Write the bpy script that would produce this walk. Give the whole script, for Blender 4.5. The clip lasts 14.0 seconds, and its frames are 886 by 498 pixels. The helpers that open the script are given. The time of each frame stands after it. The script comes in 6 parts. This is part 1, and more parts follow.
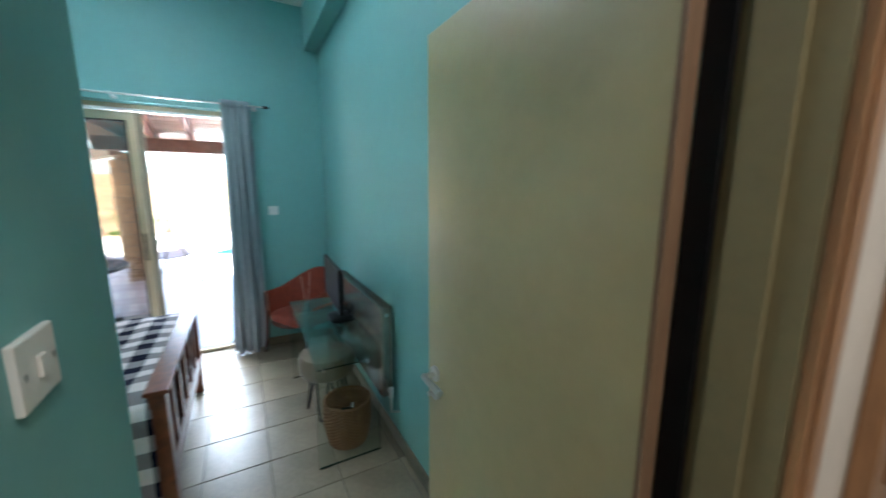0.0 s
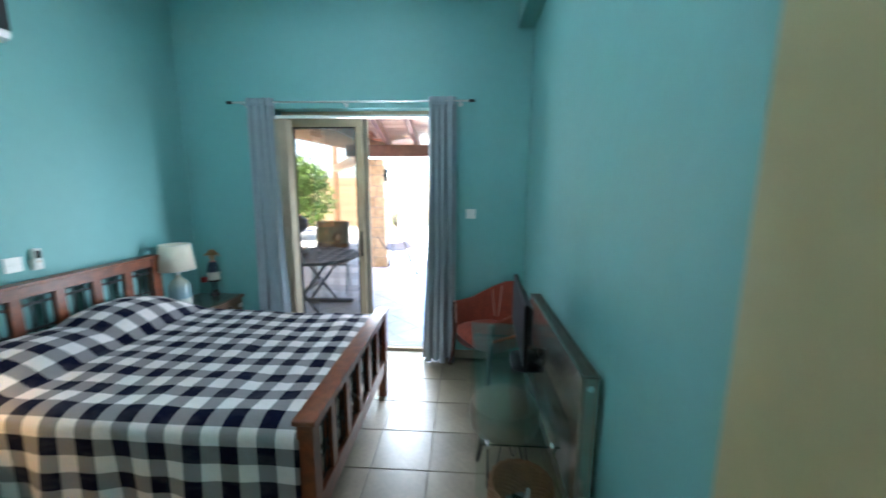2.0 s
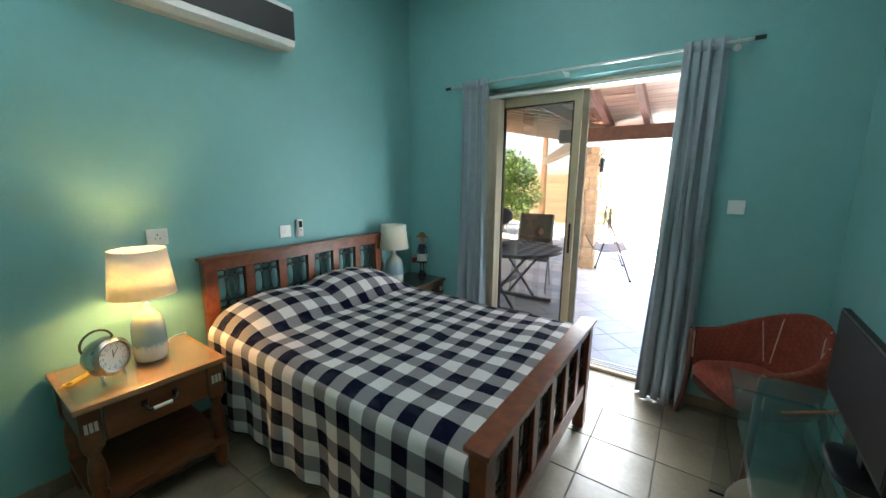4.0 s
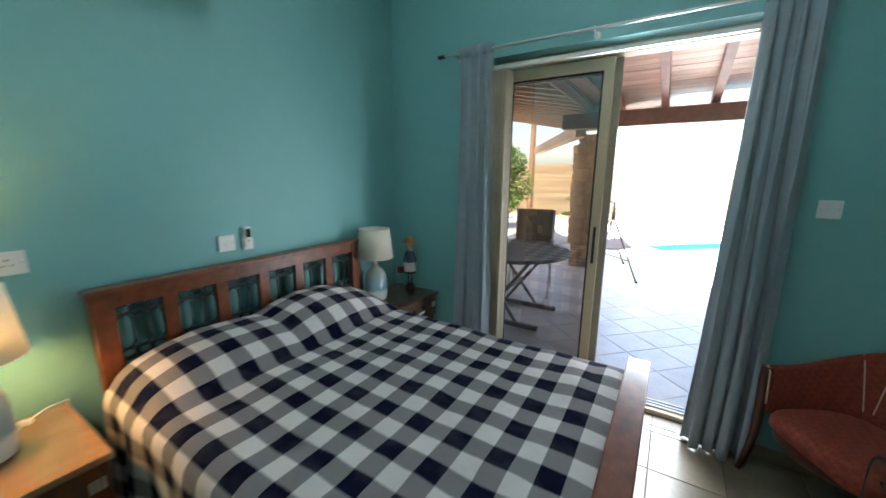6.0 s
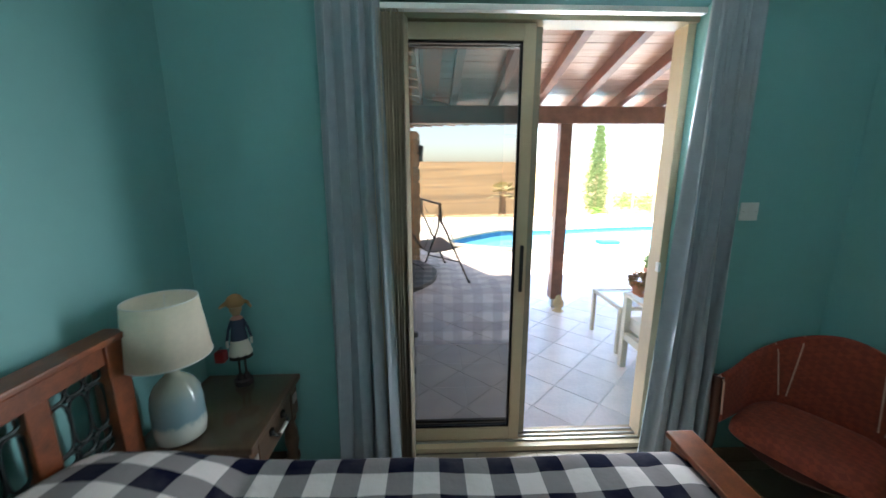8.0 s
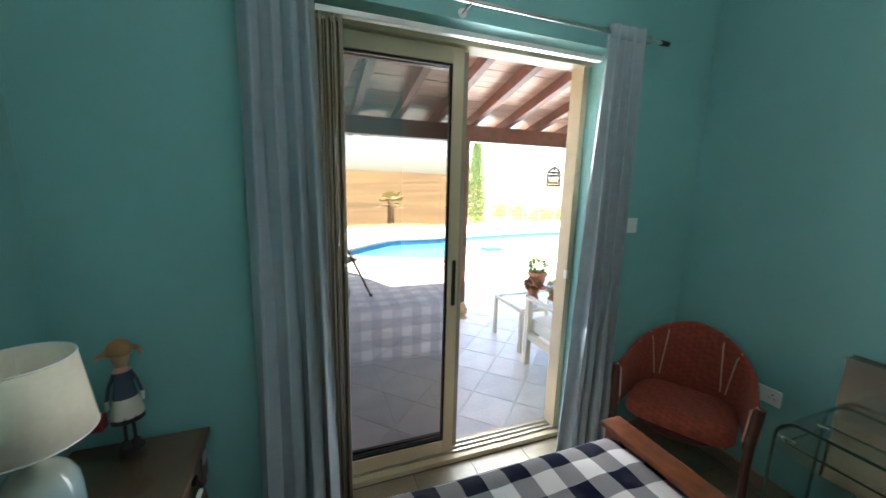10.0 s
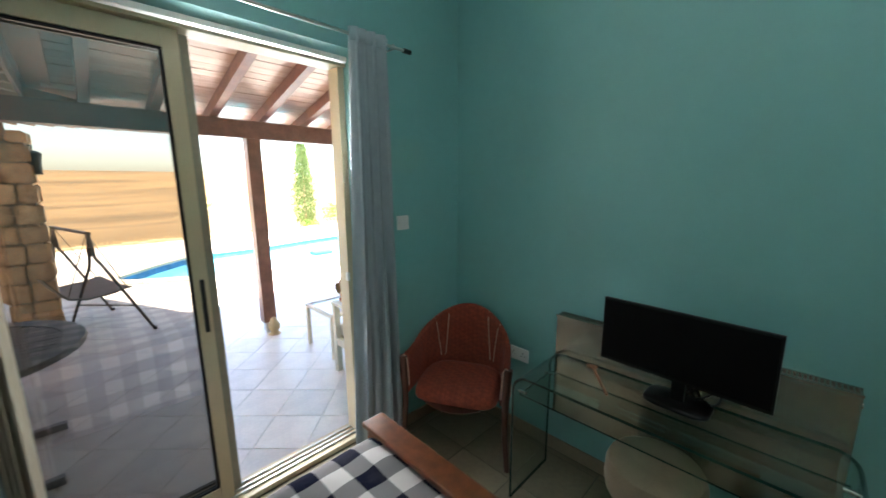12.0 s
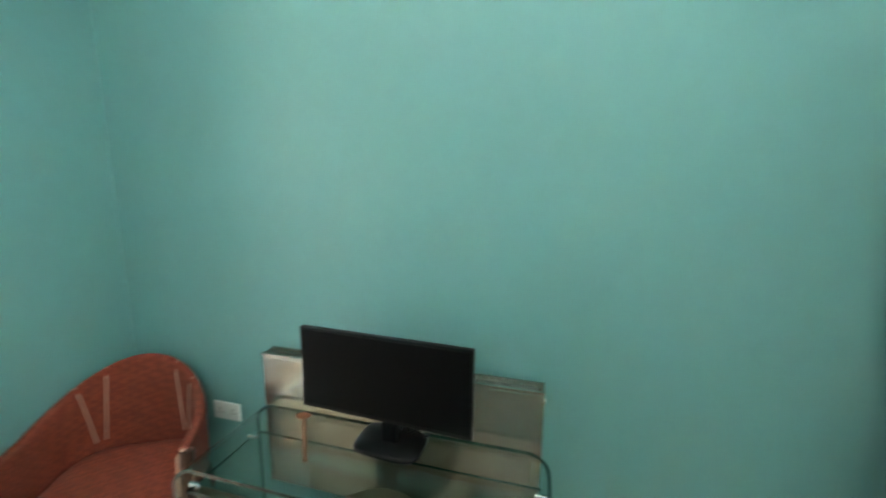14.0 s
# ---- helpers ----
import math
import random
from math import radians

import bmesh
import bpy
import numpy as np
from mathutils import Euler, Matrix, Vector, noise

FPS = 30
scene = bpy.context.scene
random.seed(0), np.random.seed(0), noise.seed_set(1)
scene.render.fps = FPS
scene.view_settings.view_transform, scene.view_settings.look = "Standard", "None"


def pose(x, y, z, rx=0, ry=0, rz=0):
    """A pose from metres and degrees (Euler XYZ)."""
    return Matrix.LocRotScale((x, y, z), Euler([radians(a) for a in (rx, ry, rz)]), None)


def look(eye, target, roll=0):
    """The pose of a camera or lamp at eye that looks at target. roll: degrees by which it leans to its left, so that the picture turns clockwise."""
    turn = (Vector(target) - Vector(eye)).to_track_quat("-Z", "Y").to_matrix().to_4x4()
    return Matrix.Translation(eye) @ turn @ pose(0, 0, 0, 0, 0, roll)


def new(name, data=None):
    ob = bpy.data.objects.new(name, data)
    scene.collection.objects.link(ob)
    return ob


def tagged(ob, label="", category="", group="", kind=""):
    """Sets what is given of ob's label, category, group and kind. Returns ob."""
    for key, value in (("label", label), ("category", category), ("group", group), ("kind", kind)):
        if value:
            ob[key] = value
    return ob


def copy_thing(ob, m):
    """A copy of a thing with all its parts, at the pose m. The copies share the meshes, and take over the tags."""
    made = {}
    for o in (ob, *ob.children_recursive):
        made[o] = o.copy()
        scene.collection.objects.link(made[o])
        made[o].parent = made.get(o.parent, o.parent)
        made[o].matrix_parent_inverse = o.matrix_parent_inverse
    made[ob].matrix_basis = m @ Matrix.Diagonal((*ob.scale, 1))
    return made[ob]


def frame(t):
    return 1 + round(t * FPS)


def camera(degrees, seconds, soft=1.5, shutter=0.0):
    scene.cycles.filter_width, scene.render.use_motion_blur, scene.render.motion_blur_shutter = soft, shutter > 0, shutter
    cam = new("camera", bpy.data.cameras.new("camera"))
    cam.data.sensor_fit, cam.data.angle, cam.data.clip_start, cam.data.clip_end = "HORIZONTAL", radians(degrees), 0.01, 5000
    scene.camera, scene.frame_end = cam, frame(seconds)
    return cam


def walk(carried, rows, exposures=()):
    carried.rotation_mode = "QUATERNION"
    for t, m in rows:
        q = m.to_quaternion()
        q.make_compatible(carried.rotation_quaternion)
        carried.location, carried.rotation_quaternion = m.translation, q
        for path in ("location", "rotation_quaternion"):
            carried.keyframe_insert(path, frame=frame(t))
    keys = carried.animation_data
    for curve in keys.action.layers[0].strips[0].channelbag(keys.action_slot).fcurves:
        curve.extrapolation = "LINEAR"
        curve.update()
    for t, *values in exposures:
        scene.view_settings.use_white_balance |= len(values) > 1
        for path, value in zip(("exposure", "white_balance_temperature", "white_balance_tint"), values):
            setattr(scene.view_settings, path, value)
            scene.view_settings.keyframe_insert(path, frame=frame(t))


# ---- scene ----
cam = camera(101.2, 14.0, shutter=0.5)
EXPOSURES = [(0, 4.35, 5800, 10), (1.5, 4.5, 5550, 10), (2.6, 4.05, 6150, 10), (4, 3.95, 6450, 10), (6.2, 3.6, 6250, 10), (8, 3.45, 6350, 10), (10.5, 3.65, 6700, 10), (12.7, 3.55, 6800, 10), (13.4, 4.0, 6900, 10), (14, 4.95, 7050, 10)]
PATH = [
    (0, (0.067, -0.204, 1.607), (1.021, 1.522, 1.278), 0.2),
    (0.5, (0.164, -0.15, 1.644), (0.623, 1.766, 1.302), -0.3),
    (1, (0.223, 0.013, 1.62), (0.465, 1.969, 1.28), 0.4),
    (1.5, (0.224, 0.248, 1.644), (0.454, 2.204, 1.297), 0.5),
    (2, (0.291, 0.469, 1.614), (0.174, 2.439, 1.283), 0.3),
    (2.5, (0.235, 0.673, 1.602), (-0.355, 2.554, 1.265), 0.4),
    (3, (0.18, 0.756, 1.574), (-0.665, 2.535, 1.228), 0.4),
    (3.5, (0.203, 0.84, 1.521), (-0.854, 2.505, 1.19), 0.6),
    (3.7, (0.188, 0.847, 1.514), (-0.931, 2.468, 1.171), 0.6),
    (5.8, (-0.243, 1.248, 1.532), (-1.332, 2.877, 1.13), 0.5),
    (6, (-0.285, 1.348, 1.537), (-1.324, 3.008, 1.133), 0.4),
    (6.5, (-0.48, 1.589, 1.553), (-1.331, 3.354, 1.153), 0.2),
    (7, (-0.758, 1.741, 1.552), (-1.33, 3.615, 1.152), -0.1),
    (7.5, (-0.992, 1.915, 1.539), (-1.236, 3.86, 1.141), -0.1),
    (8, (-1.182, 2.085, 1.569), (-1.107, 4.041, 1.159), -0.1),
    (8.2, (-1.256, 2.117, 1.573), (-1.058, 4.066, 1.169), -0.3),
    (10.3, (-1.439, 2.196, 1.616), (-0.597, 3.975, 1.26), 0.6),
    (10.5, (-1.446, 2.236, 1.654), (-0.486, 3.949, 1.275), -0.1),
    (11, (-1.353, 2.133, 1.644), (-0.207, 3.728, 1.27), -0.3),
    (11.5, (-1.255, 2.083, 1.637), (0.051, 3.555, 1.274), -0.2),
    (12, (-1.055, 2.013, 1.622), (0.334, 3.407, 1.266), -0.4),
    (12.5, (-0.885, 1.971, 1.586), (0.566, 3.311, 1.275), 0.1),
    (13, (-0.72, 1.972, 1.576), (0.846, 3.177, 1.265), 0.0),
    (13.5, (-0.535, 1.896, 1.566), (1.208, 2.821, 1.243), -0.7),
    (14, (-0.43, 1.849, 1.569), (1.48, 2.35, 1.252), 0.5),
]
walk(cam, [(t, look(eye, target, roll)) for t, eye, target, roll in PATH], EXPOSURES)

# world, sun and exposure
SUN_EL, SUN_AZ = 68.0, 200.0
world = bpy.data.worlds.new("world")
scene.world = world
world.use_nodes = True
wn = world.node_tree.nodes
sky = wn.new("ShaderNodeTexSky")
sky.sky_type, sky.sun_disc = "NISHITA", False
sky.sun_elevation, sky.sun_rotation = radians(SUN_EL), radians(SUN_AZ)
sky.dust_density = 2.0
wn["Background"].inputs["Strength"].default_value = 0.12
world.node_tree.links.new(sky.outputs[0], wn["Background"].inputs["Color"])
sun = new("sun", bpy.data.lights.new("sun", "SUN"))
sun.data.energy, sun.data.angle, sun.data.color = 4.5, radians(0.5), (1.0, 0.95, 0.87)
az, el = radians(SUN_AZ), radians(SUN_EL)
sun_from = Vector((math.sin(az) * math.cos(el), math.cos(az) * math.cos(el), math.sin(el)))
sun.matrix_world = look(sun_from * 50, (0, 0, 0))
HALL_W, UP_W, DOWN_W, WEST_W, BULB_E = 1.4, 3.5, 0.8, 0.24, 27.0


# ---- materials ----
def mat(name, color, rough=0.6, metal=0.0, vary=0.12, scale=6.0, bump=0.0, bump_scale=40.0, tone=None, spec=0.5, per=0.0, stretch=(1, 1, 1), sheen=0.0):
    """A surface with stains at one scale, grain at a finer one, and relief."""
    m = bpy.data.materials.new(name)
    m.use_nodes = True
    n, l = m.node_tree.nodes, m.node_tree.links
    p = n["Principled BSDF"]
    p.inputs["Roughness"].default_value, p.inputs["Metallic"].default_value = rough, metal
    p.inputs["Specular IOR Level"].default_value = spec
    p.inputs["Sheen Weight"].default_value = sheen
    tc, mp = n.new("ShaderNodeTexCoord"), n.new("ShaderNodeMapping")
    mp.inputs["Scale"].default_value = stretch
    l.new(tc.outputs["Object"], mp.inputs[0])
    big, fine = n.new("ShaderNodeTexNoise"), n.new("ShaderNodeTexNoise")
    big.inputs["Scale"].default_value, fine.inputs["Scale"].default_value = scale, scale * 9
    big.inputs["Detail"].default_value = 4
    l.new(mp.outputs[0], big.inputs["Vector"]), l.new(mp.outputs[0], fine.inputs["Vector"])
    ramp = n.new("ShaderNodeMixRGB")
    dark = tone or tuple(c * (1 - vary * 2) for c in color)
    light = color if tone else tuple(min(1, c * (1 + vary)) for c in color)
    ramp.inputs[1].default_value, ramp.inputs[2].default_value = (*dark, 1), (*light, 1)
    mix = n.new("ShaderNodeMath")
    mix.operation = "MULTIPLY_ADD"
    mix.inputs[1].default_value, mix.inputs[2].default_value = 0.35, 0.0
    l.new(fine.outputs[0], mix.inputs[0])
    add = n.new("ShaderNodeMath")
    add.operation = "MULTIPLY_ADD"
    add.inputs[1].default_value = 0.65
    l.new(big.outputs[0], add.inputs[0]), l.new(mix.outputs[0], add.inputs[2])
    last = add
    if per:
        oi = n.new("ShaderNodeObjectInfo")
        more = n.new("ShaderNodeMath")
        more.operation = "MULTIPLY_ADD"
        more.inputs[1].default_value = per
        l.new(oi.outputs["Random"], more.inputs[0]), l.new(add.outputs[0], more.inputs[2])
        last = n.new("ShaderNodeMath")
        last.operation = "SUBTRACT"
        last.inputs[1].default_value = per / 2
        l.new(more.outputs[0], last.inputs[0])
    wide = n.new("ShaderNodeMapRange")
    wide.inputs["From Min"].default_value, wide.inputs["From Max"].default_value = 0.3, 0.7
    l.new(last.outputs[0], wide.inputs["Value"])
    l.new(wide.outputs[0], ramp.inputs[0])
    l.new(ramp.outputs[0], p.inputs["Base Color"])
    if bump:
        bt, b = n.new("ShaderNodeTexNoise"), n.new("ShaderNodeBump")
        bt.inputs["Scale"].default_value, bt.inputs["Detail"].default_value = bump_scale, 5
        l.new(mp.outputs[0], bt.inputs["Vector"])
        b.inputs["Strength"].default_value, b.inputs["Distance"].default_value = bump, 0.01
        l.new(bt.outputs[0], b.inputs["Height"]), l.new(b.outputs[0], p.inputs["Normal"])
    return m


def glass_mat(name, tint, rough=0.0, f0=0.04):
    """A thin pane: it lets light straight through, tinted, and mirrors by Fresnel."""
    m = bpy.data.materials.new(name)
    m.use_nodes = True
    n, l = m.node_tree.nodes, m.node_tree.links
    n.remove(n["Principled BSDF"])
    t, g, f, mx = n.new("ShaderNodeBsdfTransparent"), n.new("ShaderNodeBsdfGlossy"), n.new("ShaderNodeMath"), n.new("ShaderNodeMixShader")
    t.inputs[0].default_value = (*tint, 1)
    g.inputs["Roughness"].default_value = rough
    lw, pw = n.new("ShaderNodeLayerWeight"), n.new("ShaderNodeMath")
    lw.inputs[0].default_value = 0.5
    pw.operation, f.operation = "POWER", "MULTIPLY_ADD"
    pw.inputs[1].default_value = 4.5
    f.inputs[1].default_value, f.inputs[2].default_value = 1 - f0, f0
    l.new(lw.outputs["Facing"], pw.inputs[0]), l.new(pw.outputs[0], f.inputs[0])
    l.new(f.outputs[0], mx.inputs[0]), l.new(t.outputs[0], mx.inputs[1]), l.new(g.outputs[0], mx.inputs[2])
    l.new(mx.outputs[0], n["Material Output"].inputs[0])
    return m


def glow(name, color, strength):
    m = bpy.data.materials.new(name)
    m.use_nodes = True
    p = m.node_tree.nodes["Principled BSDF"]
    p.inputs["Base Color"].default_value = p.inputs["Emission Color"].default_value = (*color, 1)
    p.inputs["Emission Strength"].default_value = strength
    return m


def gingham_mat(name, size, light, mid, dark):
    """Woven check: two sets of bands laid by the cloth's own UV map, in metres."""
    m = mat(name, light, 0.9, vary=0.05, bump=0.55, bump_scale=22, spec=0.05)
    n, l = m.node_tree.nodes, m.node_tree.links
    p = n["Principled BSDF"]
    uv, sp = n.new("ShaderNodeUVMap"), n.new("ShaderNodeSeparateXYZ")
    l.new(uv.outputs[0], sp.inputs[0])
    bands = []
    for k in (0, 1):
        d, fr, gt = n.new("ShaderNodeMath"), n.new("ShaderNodeMath"), n.new("ShaderNodeMath")
        d.operation, fr.operation, gt.operation = "MULTIPLY", "FRACT", "GREATER_THAN"
        d.inputs[1].default_value = 1 / (2 * size)
        gt.inputs[1].default_value = 0.5
        l.new(sp.outputs[k], d.inputs[0]), l.new(d.outputs[0], fr.inputs[0]), l.new(fr.outputs[0], gt.inputs[0])
        bands.append(gt)
    add = n.new("ShaderNodeMath")
    l.new(bands[0].outputs[0], add.inputs[0]), l.new(bands[1].outputs[0], add.inputs[1])
    half = n.new("ShaderNodeMath")
    half.operation = "MULTIPLY"
    half.inputs[1].default_value = 0.5
    l.new(add.outputs[0], half.inputs[0])
    r = n.new("ShaderNodeValToRGB")
    r.color_ramp.interpolation = "CONSTANT"
    r.color_ramp.elements[0].color = (*light, 1)
    r.color_ramp.elements[1].position, r.color_ramp.elements[1].color = 0.75, (*dark, 1)
    e = r.color_ramp.elements.new(0.25)
    e.color = (*mid, 1)
    l.new(half.outputs[0], r.inputs[0])
    nz = n.new("ShaderNodeTexNoise")
    nz.inputs["Scale"].default_value, nz.inputs["Detail"].default_value = 14, 6
    mr = n.new("ShaderNodeMapRange")
    mr.inputs["To Min"].default_value, mr.inputs["To Max"].default_value = 0.0, 0.12
    mr.inputs["From Min"].default_value, mr.inputs["From Max"].default_value = 0.45, 0.72
    l.new(nz.outputs[0], mr.inputs["Value"])
    mx = n.new("ShaderNodeMixRGB")
    mx.inputs[2].default_value = (*mid, 1)
    l.new(mr.outputs[0], mx.inputs[0]), l.new(r.outputs[0], mx.inputs[1])
    l.new(mx.outputs[0], p.inputs["Base Color"])
    return m


TEAL = mat("turquoise_wall_paint", (0.188, 0.415, 0.41), 0.55, vary=0.03, scale=1.5, bump=0.06, bump_scale=60)
WHITE = mat("white_paint", (0.78, 0.77, 0.74), 0.6, vary=0.03, bump=0.05)
HALLWHITE = mat("warm_white_wall_paint", (0.72, 0.68, 0.62), 0.7, vary=0.04, bump=0.05)
TILE = mat("greige_floor_tile", (0.235, 0.192, 0.135), 0.38, vary=0.13, scale=4, bump=0.12, bump_scale=14, per=0.25)
GROUT = mat("dark_tile_grout", (0.125, 0.108, 0.082), 0.9, vary=0.1)
PTILE = mat("beige_patio_tile", (0.72, 0.65, 0.59), 0.32, vary=0.09, scale=5, bump=0.12, bump_scale=18, per=0.3)
PGROUT = mat("pale_patio_grout", (0.70, 0.66, 0.60), 0.9)
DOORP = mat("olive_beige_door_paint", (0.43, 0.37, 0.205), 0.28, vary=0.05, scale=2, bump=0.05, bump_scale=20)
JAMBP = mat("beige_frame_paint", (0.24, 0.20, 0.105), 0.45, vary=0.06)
PINE = mat("varnished_pine", (0.36, 0.19, 0.09), 0.35, vary=0.2, scale=8, stretch=(6, 6, 0.6), bump=0.05)
EDGEP = mat("brown_wood_edge", (0.235, 0.145, 0.085), 0.5, vary=0.15, scale=8, stretch=(6, 6, 0.6))
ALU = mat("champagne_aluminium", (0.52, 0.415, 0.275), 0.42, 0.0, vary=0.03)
STEEL = mat("brushed_steel", (0.55, 0.55, 0.53), 0.28, 1.0, vary=0.03)
CHROME = mat("polished_chrome", (0.8, 0.8, 0.8), 0.08, 1.0, vary=0.02)
NICKEL = mat("worn_nickel", (0.66, 0.62, 0.56), 0.2, 1.0, vary=0.06)
DARKMETAL = mat("black_metal", (0.03, 0.03, 0.03), 0.4, 0.6, vary=0.1)
BEDWOOD = mat("red_brown_varnished_wood", (0.26, 0.068, 0.022), 0.33, vary=0.25, scale=4, stretch=(5, 5, 5), tone=(0.10, 0.027, 0.011), bump=0.05)
# darker copy of the bedside wood, dulled because that table stands unlit
NSWOOD_DIM = mat("shaded_brown_wood", (0.14, 0.085, 0.052), 0.35, vary=0.25, scale=4, stretch=(6, 1, 6), tone=(0.08, 0.045, 0.028), bump=0.04)
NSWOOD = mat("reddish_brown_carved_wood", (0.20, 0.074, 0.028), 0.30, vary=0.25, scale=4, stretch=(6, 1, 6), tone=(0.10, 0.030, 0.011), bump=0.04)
# lamplight on the near table's top, put into a paler honey colour
NSTOP_LIT = mat("lamplit_table_top", (0.37, 0.20, 0.10), 0.22, vary=0.12, scale=4, stretch=(6, 1, 6), bump=0.02)
IRON = mat("wrought_iron", (0.025, 0.035, 0.035), 0.5, 0.5, vary=0.2, bump=0.1)
GINGHAM = gingham_mat("black_white_gingham_fleece", 0.078, (0.73, 0.65, 0.645), (0.25, 0.225, 0.23), (0.006, 0.007, 0.022))
CURTAIN = mat("grey_blue_curtain_cloth", (0.29, 0.34, 0.378), 0.9, vary=0.05, scale=20, bump=0.15, bump_scale=200, sheen=0.2)
BLINDM = mat("tan_blind_slats", (0.44, 0.38, 0.28), 0.7, vary=0.1, per=0.2)
FIXEDM = mat("taupe_panel_frame", (0.27, 0.24, 0.18), 0.7, vary=0.1)
GLASSDOOR = glass_mat("tinted_door_glass", (0.235, 0.215, 0.195), f0=0.12)
COVERG = glass_mat("clear_glass_cover", (0.985, 0.99, 0.985), f0=0.02)
CLEARG = glass_mat("clear_green_glass", (0.93, 0.965, 0.95))
GREENEDGE = mat("green_glass_edge", (0.008, 0.03, 0.024), 0.2, vary=0.1, spec=0.3)
REDCLOTH = mat("brick_red_woven_fabric", (0.28, 0.048, 0.023), 0.85, vary=0.12, scale=30, bump=0.3, bump_scale=120, sheen=0.04)
PIPING = mat("pale_pink_piping", (0.62, 0.38, 0.30), 0.8)
LEGWOOD = mat("dark_mahogany_leg", (0.07, 0.022, 0.014), 0.35, vary=0.15)
STOOLC = mat("taupe_velvet", (0.21, 0.16, 0.105), 0.9, vary=0.08, scale=14, sheen=0.2)
RATTAN = mat("honey_wicker", (0.30, 0.135, 0.05), 0.6, vary=0.3, scale=30, bump=0.2, tone=(0.15, 0.058, 0.022))
RADM = mat("grey_radiator_enamel", (0.42, 0.40, 0.35), 0.25, 0.8, vary=0.04)
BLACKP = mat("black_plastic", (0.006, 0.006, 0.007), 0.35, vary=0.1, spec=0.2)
SCREENM = mat("matt_black_screen", (0.003, 0.003, 0.004), 0.48, vary=0.05, spec=0.12)
WHITEP = mat("white_plastic", (0.74, 0.73, 0.70), 0.35, vary=0.03)
SILVERP = mat("silver_plastic", (0.62, 0.60, 0.58), 0.35, 0.3, vary=0.03)
ACDARK = mat("dark_ac_panel", (0.012, 0.011, 0.011), 0.45, vary=0.1)
PLANKM = mat("stained_pine_planks", (0.66, 0.44, 0.33), 0.30, vary=0.2, scale=6, stretch=(0.6, 6, 6), tone=(0.44, 0.25, 0.17), bump=0.06, per=0.5)
STONEM = mat("rough_sandstone_block", (0.62, 0.43, 0.25), 0.9, vary=0.18, scale=9, bump=0.8, bump_scale=22, per=0.25)
MORTAR = mat("pale_mortar", (0.42, 0.36, 0.28), 0.95)
FIELDM = mat("dry_stubble_field", (0.30, 0.195, 0.082), 0.95, vary=0.4, scale=0.10, stretch=(0.4, 1.2, 1), tone=(0.085, 0.055, 0.022), bump=0.3, bump_scale=2)
WATERM = mat("blue_pool_water", (0.14, 0.50, 0.68), 0.05, vary=0.06, scale=1.5, bump=0.15, bump_scale=2.5)
POOLT = mat("blue_pool_mosaic", (0.06, 0.24, 0.52), 0.25, vary=0.3, scale=10)
COPING = mat("cream_coping_stone", (0.60, 0.53, 0.43), 0.8, vary=0.07, per=0.2)
LEAF = mat("green_leaf", (0.17, 0.28, 0.045), 0.6, vary=0.3, scale=4, tone=(0.07, 0.14, 0.02))
LEAF2 = mat("cypress_leaf", (0.17, 0.23, 0.075), 0.7, vary=0.3, scale=4, tone=(0.06, 0.12, 0.025))
PALMLEAF = mat("dusty_palm_leaf", (0.48, 0.42, 0.21), 0.6, vary=0.2)
BARK = mat("grey_brown_bark", (0.40, 0.28, 0.17), 0.9, vary=0.25, bump=0.5)
TERRA = mat("terracotta", (0.42, 0.16, 0.08), 0.8, vary=0.1)
GREYPL = mat("grey_garden_table_slats", (0.20, 0.20, 0.20), 0.5, vary=0.1)
SLING = mat("dark_mesh_fabric", (0.23, 0.17, 0.135), 0.8, vary=0.1)
CREAMPAINT = mat("cream_furniture_paint", (0.66, 0.58, 0.46), 0.5, vary=0.05)


def ceramic():
    """Glaze that runs from warm cream above through blue-grey to white at the foot."""
    m = mat("blue_cream_glaze", (0.5, 0.5, 0.45), 0.12, vary=0.05)
    n, l = m.node_tree.nodes, m.node_tree.links
    p = n["Principled BSDF"]
    tc, sp, r, nz, ad = n.new("ShaderNodeTexCoord"), n.new("ShaderNodeSeparateXYZ"), n.new("ShaderNodeValToRGB"), n.new("ShaderNodeTexNoise"), n.new("ShaderNodeMath")
    nz.inputs["Scale"].default_value = 9
    l.new(tc.outputs["Generated"], sp.inputs[0])
    ad.operation = "MULTIPLY_ADD"
    ad.inputs[1].default_value = 0.12
    l.new(nz.outputs[0], ad.inputs[0]), l.new(sp.outputs[2], ad.inputs[2])
    l.new(ad.outputs[0], r.inputs[0])
    e = r.color_ramp.elements
    e[0].position, e[0].color = 0.0, (0.62, 0.60, 0.52, 1)
    e[1].position, e[1].color = 1.0, (0.46, 0.45, 0.36, 1)
    for pos, c in ((0.30, (0.55, 0.58, 0.54, 1)), (0.38, (0.20, 0.31, 0.36, 1)), (0.66, (0.26, 0.36, 0.38, 1)), (0.84, (0.38, 0.41, 0.36, 1))):
        x = e.new(pos)
        x.color = c
    l.new(r.outputs[0], p.inputs["Base Color"])
    return m


def shade_mat():
    m = mat("cream_linen_shade", (0.78, 0.70, 0.57), 0.9, vary=0.04, scale=60, bump=0.1)
    n, l = m.node_tree.nodes, m.node_tree.links
    t, a = n.new("ShaderNodeBsdfTranslucent"), n.new("ShaderNodeMixShader")
    t.inputs[0].default_value = (0.85, 0.84, 0.80, 1)
    a.inputs[0].default_value = 0.16
    l.new(n["Principled BSDF"].outputs[0], a.inputs[1]), l.new(t.outputs[0], a.inputs[2]), l.new(a.outputs[0], n["Material Output"].inputs[0])
    return m


